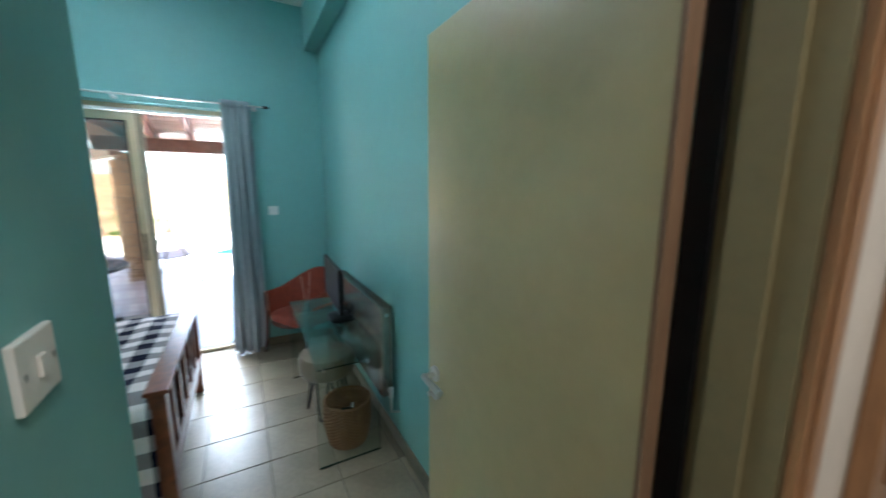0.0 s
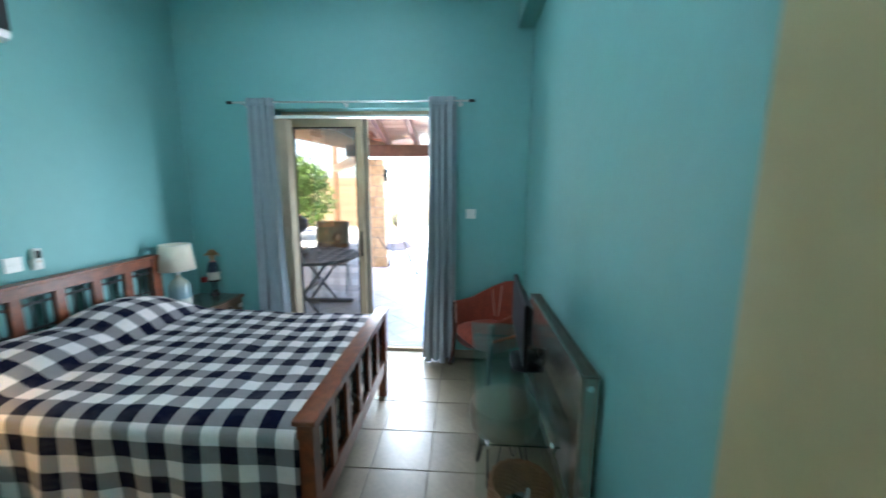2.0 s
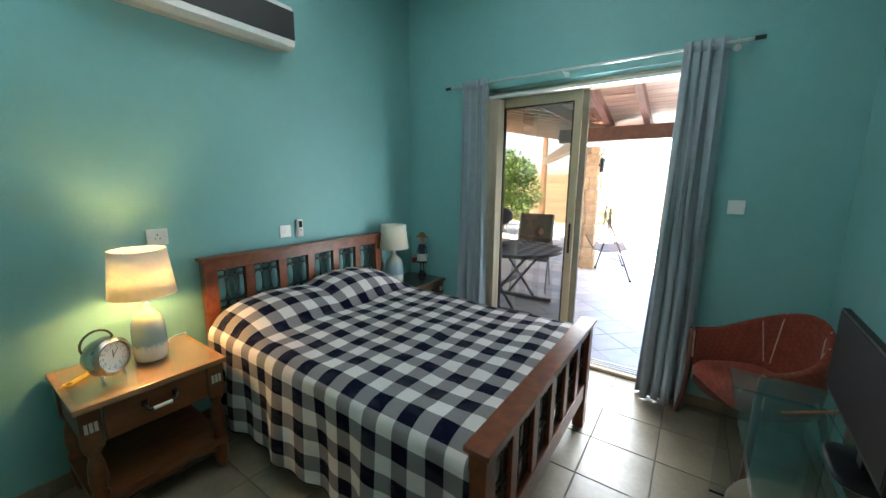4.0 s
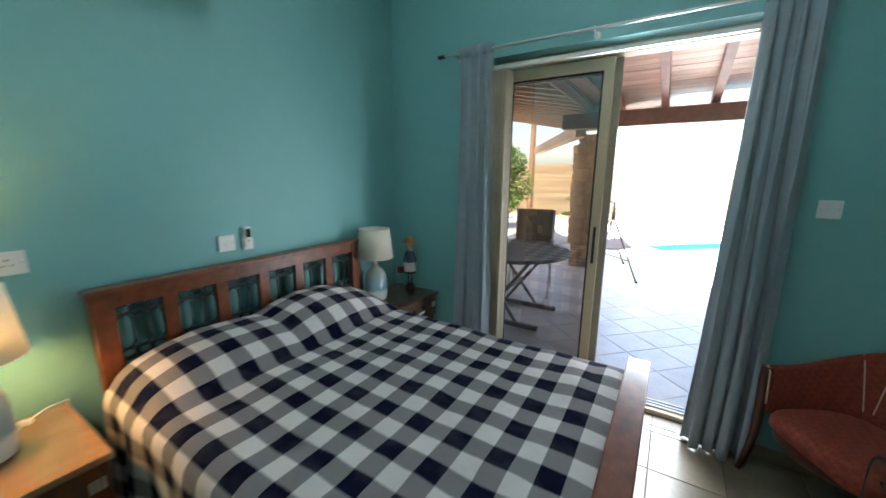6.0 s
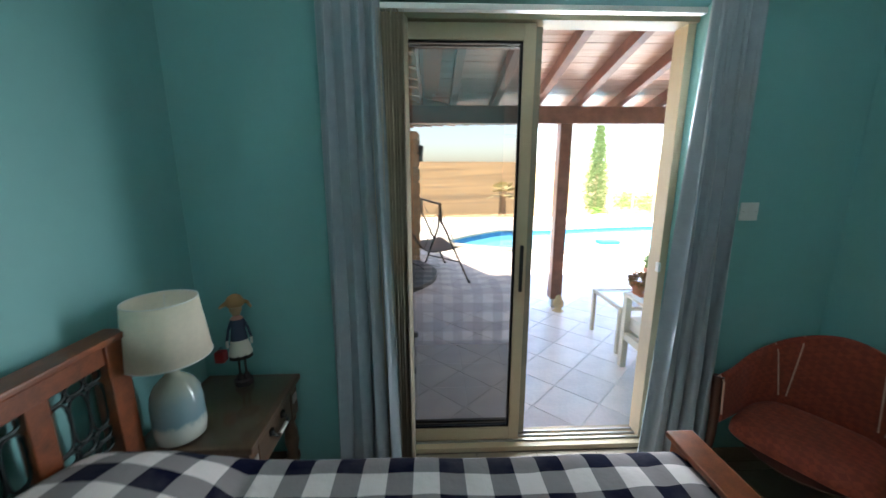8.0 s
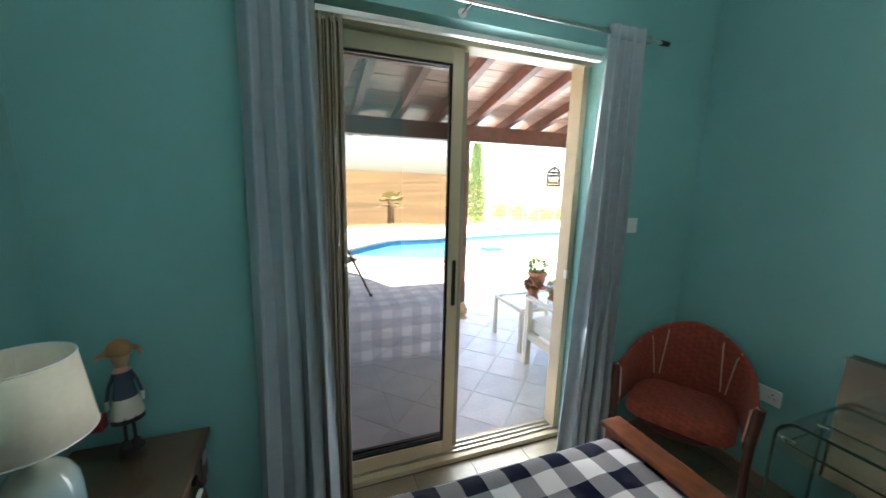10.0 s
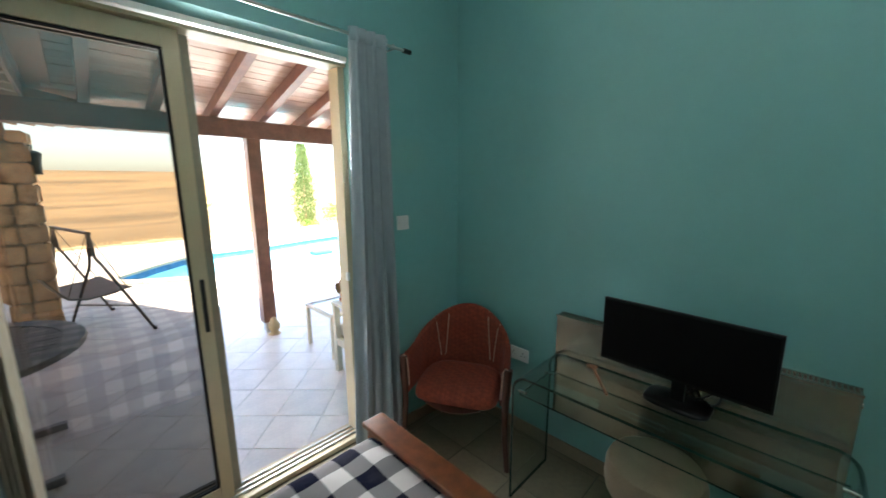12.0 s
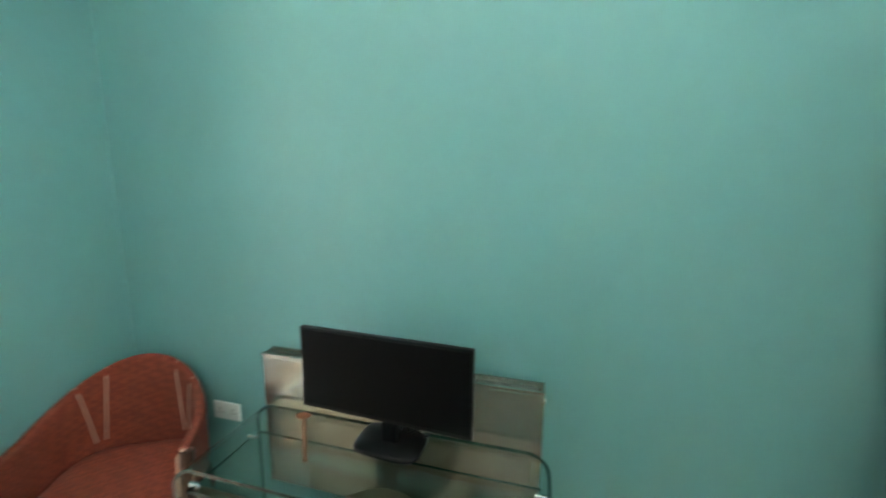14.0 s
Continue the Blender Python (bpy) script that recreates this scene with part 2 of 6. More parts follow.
def doll_mat():
    """Bands of colour up the small figure: dark shoes, white skirt, dark bodice, tan head."""
    m = mat("figurine_cloth", (0.3, 0.3, 0.3), 0.9)
    n, l = m.node_tree.nodes, m.node_tree.links
    tc, sp, r = n.new("ShaderNodeTexCoord"), n.new("ShaderNodeSeparateXYZ"), n.new("ShaderNodeValToRGB")
    r.color_ramp.interpolation = "CONSTANT"
    l.new(tc.outputs["Generated"], sp.inputs[0]), l.new(sp.outputs[2], r.inputs[0])
    e = r.color_ramp.elements
    e[0].position, e[0].color = 0.0, (0.03, 0.02, 0.02, 1)
    e[1].position, e[1].color = 0.34, (0.60, 0.57, 0.50, 1)
    for pos, c in ((0.505, (0.035, 0.05, 0.085, 1)), (0.73, (0.45, 0.22, 0.17, 1)), (0.775, (0.42, 0.26, 0.15, 1)), (0.88, (0.30, 0.17, 0.07, 1))):
        x = e.new(pos)
        x.color = c
    l.new(r.outputs[0], n["Principled BSDF"].inputs["Base Color"])
    return m


CERAMIC = ceramic()
SHADEM = shade_mat()


def woven(m, dark, size):
    """A small woven diamond figure over a plain cloth."""
    n, l = m.node_tree.nodes, m.node_tree.links
    p = n["Principled BSDF"]
    base = p.inputs["Base Color"].links[0].from_socket
    tc, mp, ck, mx, nz, ad = n.new("ShaderNodeTexCoord"), n.new("ShaderNodeMapping"), n.new("ShaderNodeTexChecker"), n.new("ShaderNodeMixRGB"), n.new("ShaderNodeTexNoise"), n.new("ShaderNodeMath")
    mp.inputs["Rotation"].default_value = (radians(45), radians(35), radians(45))
    ck.inputs["Scale"].default_value = 1 / size
    ck.inputs["Color1"].default_value, ck.inputs["Color2"].default_value = (0.6, 0.6, 0.6, 1), (0, 0, 0, 1)
    l.new(tc.outputs["Object"], mp.inputs[0]), l.new(mp.outputs[0], ck.inputs["Vector"])
    l.new(ck.outputs["Color"], mx.inputs[0]), l.new(base, mx.inputs[1])
    mx.inputs[2].default_value = (*dark, 1)
    l.new(mx.outputs[0], p.inputs["Base Color"])


woven(REDCLOTH, (0.17, 0.027, 0.014), 0.024)
DOLLM = doll_mat()
BULBM = glow("warm_bulb", (1.0, 0.58, 0.19), BULB_E)
TIMBER = mat("dark_stained_timber", (0.21, 0.088, 0.06), 0.45, vary=0.2, scale=5, stretch=(2, 2, 2), bump=0.08)
RAFTM = mat("brown_rafter_timber", (0.52, 0.37, 0.25), 0.5, vary=0.15, bump=0.08)
TEALF = mat("teal_foam", (0.02, 0.40, 0.36), 0.6)
SANDP = mat("sand_coloured_stone", (0.55, 0.38, 0.20), 0.8, vary=0.15, bump=0.3)
FLOWER = mat("red_flower_and_leaf", (0.40, 0.12, 0.06), 0.7, vary=0.3, scale=30, tone=(0.05, 0.12, 0.03))
LEAFY = mat("yellow_green_leaf", (0.16, 0.22, 0.04), 0.6, vary=0.3, scale=4, tone=(0.06, 0.12, 0.02))
CUSHION = mat("white_outdoor_cushion", (0.72, 0.66, 0.58), 0.9, vary=0.05, sheen=0.2)
BRONZE = mat("bronze_painted_steel", (0.13, 0.10, 0.075), 0.4, 0.5, vary=0.1)
WOODPOLE = mat("weathered_pole_wood", (0.36, 0.20, 0.10), 0.8, vary=0.2, bump=0.2)
STRAW = mat("dry_straw", (0.62, 0.48, 0.24), 0.9, vary=0.2)
SLINGB = mat("black_hem_tape", (0.02, 0.02, 0.03), 0.9)
YELLOWP = mat("yellow_plastic", (0.75, 0.45, 0.04), 0.4)
REDP = mat("dark_red_enamel", (0.30, 0.02, 0.02), 0.4)
WOODSTICK = mat("reddish_carved_wood", (0.26, 0.085, 0.035), 0.5, vary=0.2)

# ---- mesh helpers ----
def box(bm, x0, x1, y0, y1, z0, z1, turn=None):
    vs = [bm.verts.new((x, y, z)) for z in (z0, z1) for y in (y0, y1) for x in (x0, x1)]
    for f in ((0, 2, 3, 1), (4, 5, 7, 6), (0, 1, 5, 4), (2, 6, 7, 3), (0, 4, 6, 2), (1, 3, 7, 5)):
        bm.faces.new([vs[i] for i in f])
    if turn is not None:
        bmesh.ops.transform(bm, matrix=turn, verts=vs)
    return vs


def lathe(bm, profile, cx=0, cy=0, seg=32, squash=1.0):
    """Turns (radius, height) pairs round an upright axis."""
    rings = []
    for r, z in profile:
        if r < 1e-5:
            rings.append([bm.verts.new((cx, cy, z))])
        else:
            rings.append([bm.verts.new((cx + r * math.cos(a), cy + r * squash * math.sin(a), z)) for a in (2 * math.pi * i / seg for i in range(seg))])
    for a, b in zip(rings, rings[1:]):
        for i in range(seg):
            q = [a[i % len(a)], a[(i + 1) % len(a)], b[(i + 1) % len(b)], b[i % len(b)]]
            q = list(dict.fromkeys(q))
            if len(q) > 2:
                bm.faces.new(q)


def tube(bm, pts, r=0.01, seg=8, closed=False, taper=None):
    pts = [Vector(p) for p in pts]
    rings, up = [], None
    for i, p in enumerate(pts):
        a = pts[i - 1] if (i or closed) else p
        b = pts[(i + 1) % len(pts)] if (i < len(pts) - 1 or closed) else p
        d = (b - a).normalized()
        if up is None:
            up = d.orthogonal().normalized()
        up = (up - d * up.dot(d)).normalized()
        side = d.cross(up)
        rad = r if taper is None else r + (taper - r) * i / (len(pts) - 1)
        rings.append([bm.verts.new(p + (up * math.cos(t) + side * math.sin(t)) * rad) for t in (2 * math.pi * k / seg for k in range(seg))])
    n = len(rings)
    for i in range(n if closed else n - 1):
        a, b = rings[i], rings[(i + 1) % n]
        for k in range(seg):
            bm.faces.new((a[k], a[(k + 1) % seg], b[(k + 1) % seg], b[k]))
    if not closed:
        bm.faces.new(rings[0][::-1]), bm.faces.new(rings[-1])


def sheet(bm, f, nu, nv, uv=None, close_u=False):
    """A grid surface from f(u, v), u and v in 0 to 1."""
    g = [[bm.verts.new(f(i / nu, j / nv)) for j in range(nv + 1)] for i in range(nu if close_u else nu + 1)]
    lay = bm.loops.layers.uv.verify() if uv else None
    for i in range(nu):
        for j in range(nv):
            ii = (i + 1) % len(g)
            fc = bm.faces.new((g[i][j], g[ii][j], g[ii][j + 1], g[i][j + 1]))
            if uv:
                for lp, (a, b) in zip(fc.loops, ((i, j), (i + 1, j), (i + 1, j + 1), (i, j + 1))):
                    lp[lay].uv = uv(a / nu, b / nv)


def part(name, bm, material, parent=None, label="", bevel=0.0, smooth=False, thick=0.0):
    if bevel:
        bmesh.ops.bevel(bm, geom=bm.edges[:], offset=bevel, segments=2, affect="EDGES", profile=0.6)
    bmesh.ops.recalc_face_normals(bm, faces=bm.faces[:])
    me = bpy.data.meshes.new(name)
    if smooth:
        for f in bm.faces:
            f.smooth = True
    bm.to_mesh(me), bm.free()
    me.materials.append(material)
    if smooth:
        me.set_sharp_from_angle(angle=radians(50))
    ob = new(name, me)
    if thick:
        s = ob.modifiers.new("thickness", "SOLIDIFY")
        s.thickness, s.offset = thick, 0
    if parent is not None:
        ob.parent = parent
        ob.matrix_parent_inverse = Matrix.Translation(-parent.location) if parent.type == "EMPTY" and not parent.parent else Matrix()
    if label:
        tagged(ob, label=label)
    return ob


def thing(name, x, y, z, label, category, group=""):
    e = new(name)
    e.location = (x, y, z)
    e.empty_display_size = 0.1
    return tagged(e, label, category, group)


def bx(name, material, parent, b, bevel=0.003, label="", smooth=False, turn=None):
    bm = bmesh.new()
    box(bm, *b, turn=turn)
    return part(name, bm, material, parent, label, bevel, smooth)


def structure(name, material, boxes, label="", bevel=0.0):
    bm = bmesh.new()
    for b in boxes:
        box(bm, *b)
    return tagged(part(name, bm, material, None, label, bevel), kind="structure")


# ---- the shell of the room ----
WX, EX, NY, SY, CZ = -2.29, 0.84, 3.77, 0.67, 3.30
OX0, OX1, OTOP, NOUT = -1.42, 0.08, 2.30, 4.05
CX = -0.158
structure("wall_north", TEAL, [(WX, OX0, NY, NOUT, 0, CZ), (OX1, EX, NY, NOUT, 0, CZ), (OX0, OX1, NY, NOUT, OTOP, CZ)], "turquoise painted wall round the sliding patio door")
structure("wall_west", TEAL, [(WX - 0.25, WX, SY - 0.2, NOUT, 0, CZ)], "turquoise painted wall behind the bed")
structure("wall_east", TEAL, [(EX, EX + 0.25, 0.1, NOUT, 0, CZ)], "turquoise painted wall behind the desk")
structure("wall_south", TEAL, [(WX, CX, SY - 0.15, SY, 0, CZ), (CX - 0.12, CX, 0.1, SY - 0.15, 0, CZ)], "turquoise painted wall beside the entrance")
structure("wall_entrance", HALLWHITE, [(-1.5, -0.20, -0.04, 0.1, 0, CZ), (0.72, 2.0, -0.04, 0.1, 0, CZ), (-0.20, 0.72, -0.04, 0.1, 2.14, CZ)], "warm white hall wall round the bedroom door")
structure("wall_hall", HALLWHITE, [(-1.6, -1.5, -2.0, 0.1, 0, CZ), (2.0, 2.1, -2.0, 0.1, 0, CZ), (-1.6, 2.1, -2.1, -2.0, 0, CZ)], "plain warm white hall wall")
structure("ceiling", WHITE, [(WX - 0.25, EX + 0.25, -0.04, NOUT, CZ, CZ + 0.15), (-1.6, 2.1, -2.1, -0.04, CZ, CZ + 0.15)], "white painted ceiling")
structure("ceiling_beam", TEAL, [(EX - 0.13, EX, 0.1, NY, 2.92, CZ)], "turquoise painted boxed beam along the ceiling")
structure("facade", COPING, [(WX - 6, WX - 0.25, NOUT - 0.3, NOUT, 0, 2.9), (EX + 0.25, EX + 7, NOUT - 0.3, NOUT, 0, 2.9)], "plain cream outer wall beside the patio door")
floor = structure("floor", GROUT, [(WX, EX, 0.1, NY, -0.08, -0.004), (OX0, OX1, NY, NOUT, -0.08, -0.004), (-1.5, 2.0, -2.0, 0.1, -0.08, -0.004)], "tiled bedroom floor with dark grout lines")
structure("baseboard", TILE, [(EX - 0.012, EX, 0.1, NY, 0, 0.08), (WX, WX + 0.012, SY, NY, 0, 0.08), (WX + 0.012, OX0, NY - 0.012, NY, 0, 0.08), (OX1, EX - 0.012, NY - 0.012, NY, 0, 0.08), (CX, CX + 0.012, 0.1, SY, 0, 0.08)], "low greige tile skirting", 0.002)

# an unseen ceiling lamp added for the hall, behind the walker
hall_lamp = new("hall_lamp", bpy.data.lights.new("hall_lamp", "AREA"))
hall_lamp.data.energy, hall_lamp.data.size, hall_lamp.data.color = HALL_W, 0.5, (1.0, 0.92, 0.80)
hall_lamp.matrix_world = look((0.4, -1.0, 3.2), (0.4, -1.0, 0))
# the sky's light, and the light thrown up by the sunlit deck, standing in the door's opening
for name, wide, zc, tall, aim, turn_west, spread, watts in (
        ("ground_bounce", 0.60, 1.79, 0.30, 34, 14, 68, UP_W),
        ("sky_portal", 0.60, 0.62, 0.95, -39, 8, 78, DOWN_W),
        ("deck_bounce", 0.20, 1.05, 1.70, 0, 63, 58, WEST_W)):
    lamp = new(name, bpy.data.lights.new(name, "AREA"))
    lamp.data.shape, lamp.data.size, lamp.data.size_y = "RECTANGLE", wide, tall
    lamp.data.energy, lamp.data.color, lamp.data.spread = watts, (0.87, 0.945, 0.99), radians(spread)
    e, a = radians(aim), radians(turn_west)
    lamp.matrix_world = look((-0.28, 3.87, zc), (-0.28 - math.cos(e) * math.sin(a), 3.87 - math.cos(e) * math.cos(a), zc + math.sin(e)))


# ---- the sliding patio door ----
def patio_door():
    d = tagged(new("window_1"), "champagne aluminium sliding patio door standing half open in the turquoise wall", kind="structure")
    d.location = (-0.67, 3.95, 0)
    bm = bmesh.new()
    for b in ((OX0, OX0 + 0.018, 3.90, 4.02, 0.03, OTOP - 0.05), (OX1 - 0.04, OX1, 3.92, 4.02, 0.03, OTOP - 0.05), (OX0, OX1, 3.90, 4.02, OTOP - 0.05, OTOP), (OX0, OX1, 3.88, 4.04, 0, 0.03)):
        box(bm, *b)
    part("window_frame", bm, ALU, d, bevel=0.003)
    bm = bmesh.new()
    for y in (3.925, 3.96, 3.995):
        box(bm, OX0 + 0.018, OX1 - 0.04, y - 0.004, y + 0.004, 0.03, 0.042)
    part("floor_track", bm, STEEL, d)
    # the fixed panel's frame is a darker taupe than the sliding panel's
    for name, x0, x1, y, m in (("sliding_panel", -1.40, -0.675, 3.94, ALU), ("fixed_panel", -1.40, -0.632, 3.985, FIXEDM)):
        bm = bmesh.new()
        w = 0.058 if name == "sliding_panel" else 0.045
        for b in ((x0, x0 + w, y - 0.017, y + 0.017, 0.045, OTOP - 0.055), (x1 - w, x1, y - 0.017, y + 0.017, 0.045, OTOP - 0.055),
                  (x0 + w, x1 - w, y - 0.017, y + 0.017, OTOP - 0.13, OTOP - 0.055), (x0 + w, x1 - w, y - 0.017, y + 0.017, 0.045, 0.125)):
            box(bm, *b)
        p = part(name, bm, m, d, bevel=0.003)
        bm = bmesh.new()
        a0, a1, c0, c1 = x0 + w, x1 - w, 0.125, OTOP - 0.13
        for b in ((a0, a0 + 0.012, y - 0.009, y + 0.009, c0, c1), (a1 - 0.012, a1, y - 0.009, y + 0.009, c0, c1), (a0 + 0.012, a1 - 0.012, y - 0.009, y + 0.009, c0, c0 + 0.012), (a0 + 0.012, a1 - 0.012, y - 0.009, y + 0.009, c1 - 0.012, c1)):
            box(bm, *b)
        part("gasket", bm, BLACKP, p)
        if name == "sliding_panel":
            bm = bmesh.new()
            f = [bm.verts.new(v) for v in ((a0 + 0.005, y, c0 + 0.005), (a1 - 0.005, y, c0 + 0.005), (a1 - 0.005, y, c1 - 0.005), (a0 + 0.005, y, c1 - 0.005))]
            bm.faces.new(f)
            g = part("pane", bm, GLASSDOOR, p, "tinted glass pane")
            g.visible_shadow = False
    bx("handle", DARKMETAL, d, (-0.712, -0.694, 3.905, 3.923, 0.95, 1.20), 0.005, "dark recessed pull handle")
    bx("latch", WHITEP, d, (0.028, 0.042, 3.905, 3.93, 1.05, 1.10), 0.002)
    return d


def vertical_blind():
    d = thing("vertical_blind", -0.67, 3.84, 2.19, "taupe vertical blind with stacked slats at the patio door", "blind")
    bx("head_rail", WHITEP, d, (OX0 + 0.005, -0.03, 3.70, 3.735, 2.208, 2.232), 0.005, "white head rail")
    for k in range(16):
        a = k * 0.009
        t = Matrix.Translation((-1.405 + a, 3.725, 0)) @ Matrix.Rotation(radians(83 + 5 * math.sin(k * 2.3)), 4, "Z")
        bm = bmesh.new()
        sheet(bm, lambda u, v: t @ Vector(((u - 0.5) * 0.10, 0.006 * math.cos((u - 0.5) * 3), 0.05 + v * 2.15)), 4, 1)
        part("slat", bm, BLINDM, d, smooth=True, thick=0.0012)
    return d


patio_door()
vertical_blind()


def curtain(name, x0, x1, folds, phase, label):
    """A drawn cloth: its folds deepen to the hem, and the heading is gathered on the rod."""
    c = thing(name, (x0 + x1) / 2, 3.68, 0.0, label, "curtain", "curtains at the patio door")
    bm = bmesh.new()
    def f(u, v):
        z = 2.37 - v * 2.36
        s = u * folds * 2 * math.pi + phase + 0.9 * math.sin(u * 5.3 + phase * 3) + 0.35 * v * math.sin(u * 11 + phase)
        w = 1 + 0.10 * v * math.sin(u * 3.1 + phase) + 0.32 * v
        mid = (x0 + x1) / 2
        # each fold has a depth of its own, and some die out on the way down
        deep = 0.75 + 0.45 * math.sin(u * 7.7 + phase * 5) * (0.4 + 0.6 * v)
        amp = (0.026 + 0.032 * v ** 0.7) * deep
        x = mid + (u - 0.5) * (x1 - x0) * w + 0.014 * math.sin(2 * s + 2.2 * v) + 0.02 * v * math.sin(phase + v * 2)
        y = 3.675 + amp * math.sin(s + 0.5 * math.sin(v * 3 + phase)) + 0.004 * v * math.sin(2.3 * s + v * 2) + 0.003 * noise.noise(Vector((u * 9, v * 6, phase)))
        return x, y, z
    sheet(bm, f, folds * 20, 30)
    part("cloth", bm, CURTAIN, c, smooth=True, thick=0.0016)
    bm = bmesh.new()
    def h(u, v):
        x, y, z = f(u, (v * 0.05) / 2.36)
        return x, 3.68 + (y - 3.675) * 0.55 - 0.012, 2.365 - v * 0.06
    sheet(bm, h, folds * 20, 2)
    part("heading", bm, CURTAIN, c, "gathered heading tape", smooth=True, thick=0.0014)
    return c


curtain("curtain", -1.615, -1.385, 4, 0.4, "grey-blue cloth curtain hanging in folds beside the bedside table")
curtain("curtain", -0.022, 0.192, 4, 1.7, "grey-blue cloth curtain hanging in folds beside the red tub chair")

rod = thing("curtain_rod", -0.72, 3.68, 2.33, "brushed steel curtain rod with dark end caps above the door", "curtain rod")
bm = bmesh.new()
tube(bm, [(-1.75, 3.68, 2.335), (0.32, 3.68, 2.335)], 0.008, 12)
part("pole", bm, STEEL, rod, smooth=True)
for x in (-1.765, 0.335):
    bm = bmesh.new()
    tube(bm, [(x - 0.025, 3.68, 2.335), (x + 0.025, 3.68, 2.335)], 0.0125, 14)
    part("end_cap", bm, DARKMETAL, rod, "dark end cap", smooth=True)
for x in (-1.66, -0.76, 0.24):
    bm = bmesh.new()
    tube(bm, [(x, NY, 2.325), (x, 3.685, 2.325)], 0.005, 8)
    tube(bm, [(x, NY - 0.004, 2.325), (x, NY, 2.325)], 0.02, 14)
    tube(bm, [(x, 3.68 + 0.013 * math.cos(t), 2.335 + 0.013 * math.sin(t)) for t in (k * math.pi / 6 for k in range(12))], 0.003, 6, True)
    part("bracket", bm, STEEL, rod, smooth=True)


# ---- the entrance door ----
door = tagged(new("door_1"), "olive-beige painted flush door standing wide open against the turquoise wall", kind="structure")
door.location = (0.65, 0.12, 0)
bx("door_leaf", DOORP, door, (0.632, 0.672, 0.125, 0.925, 0.008, 2.09), 0.003)
bx("door_edge", EDGEP, door, (0.6315, 0.6725, 0.115, 0.1245, 0.008, 2.09), 0.001, "unpainted pine door edge")
for z in (0.25, 1.0, 1.85):
    bm = bmesh.new()
    tube(bm, [(0.682, 0.112, z - 0.045), (0.682, 0.112, z + 0.045)], 0.006, 10)
    box(bm, 0.6725, 0.682, 0.113, 0.118, z - 0.04, z + 0.04)
    part("hinge", bm, BRONZE, door, "small dull metal hinge")
for sx, x in ((-1, 0.632), (1, 0.672)):
    bm = bmesh.new()
    tube(bm, [(x, 0.865, 0.955), (x + sx * 0.010, 0.865, 0.955)], 0.027, 24)
    tube(bm, [(x, 0.865, 0.955), (x + sx * 0.048, 0.865, 0.955)], 0.009, 12)
    tube(bm, [(x + sx * 0.048, 0.868, 0.955), (x + sx * 0.05, 0.82, 0.955), (x + sx * 0.05, 0.745, 0.953)], 0.0115, 12)
    part("door_handle", bm, STEEL, door, "brushed steel lever handle", smooth=True)
    bm = bmesh.new()
    tube(bm, [(x, 0.865, 0.885), (x + sx * 0.010, 0.865, 0.885)], 0.027, 24)
    tube(bm, [(x + sx * 0.008, 0.865, 0.885), (x + sx * 0.032, 0.865, 0.885)], 0.008, 8)
    part("thumb_turn", bm, STEEL, door, smooth=True)
bx("lock_plate", STEEL, door, (0.642, 0.662, 0.9245, 0.928, 0.85, 1.07), 0.001)
frame_ = tagged(new("door_frame"), "olive-beige painted door frame with varnished pine trim", kind="structure")
frame_.location = (0.25, 0.03, 0)
for x0, x1, s in ((-0.20, -0.165, 1), (0.690, 0.72, -1)):
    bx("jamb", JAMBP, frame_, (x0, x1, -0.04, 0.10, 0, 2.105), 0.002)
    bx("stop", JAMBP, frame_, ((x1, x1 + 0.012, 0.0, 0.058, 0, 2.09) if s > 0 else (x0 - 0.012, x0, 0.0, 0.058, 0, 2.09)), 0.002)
    bm = bmesh.new()
    a, b = (x0 - 0.045, x1 - 0.008) if s > 0 else (0.693, x1 + 0.045)
    box(bm, a, b, -0.058, -0.0415, 0, 2.15)
    box(bm, a + 0.012, b - 0.012, -0.063, -0.058, 0, 2.15)
    part("architrave", bm, PINE, frame_, "varnished pine architrave", 0.004)
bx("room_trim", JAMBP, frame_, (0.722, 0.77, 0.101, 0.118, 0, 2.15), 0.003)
# black strip filling the hinge gap, painting in its shade
bx("gap_shade", BLACKP, frame_, (0.6735, 0.6895, 0.075, 0.1135, 0.009, 2.088), 0.001, "black strip standing in for the dark gap")
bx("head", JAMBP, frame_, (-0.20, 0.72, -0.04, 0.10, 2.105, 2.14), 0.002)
bx("architrave", PINE, frame_, (-0.245, 0.765, -0.058, -0.0415, 2.151, 2.20), 0.004, "varnished pine architrave")
hall_door = tagged(new("door_2"), "varnished orange pine hall door, closed", kind="structure")
hall_door.location = (1.4, -0.05, 0)
bx("door_leaf", PINE, hall_door, (1.02, 1.80, -0.075, -0.0415, 0.005, 2.05), 0.004)
for b in ((1.10, 1.72, -0.080, -0.0755, 0.2, 0.9), (1.10, 1.72, -0.080, -0.0755, 1.05, 1.95)):
    bx("door_panel", PINE, hall_door, b, 0.004)


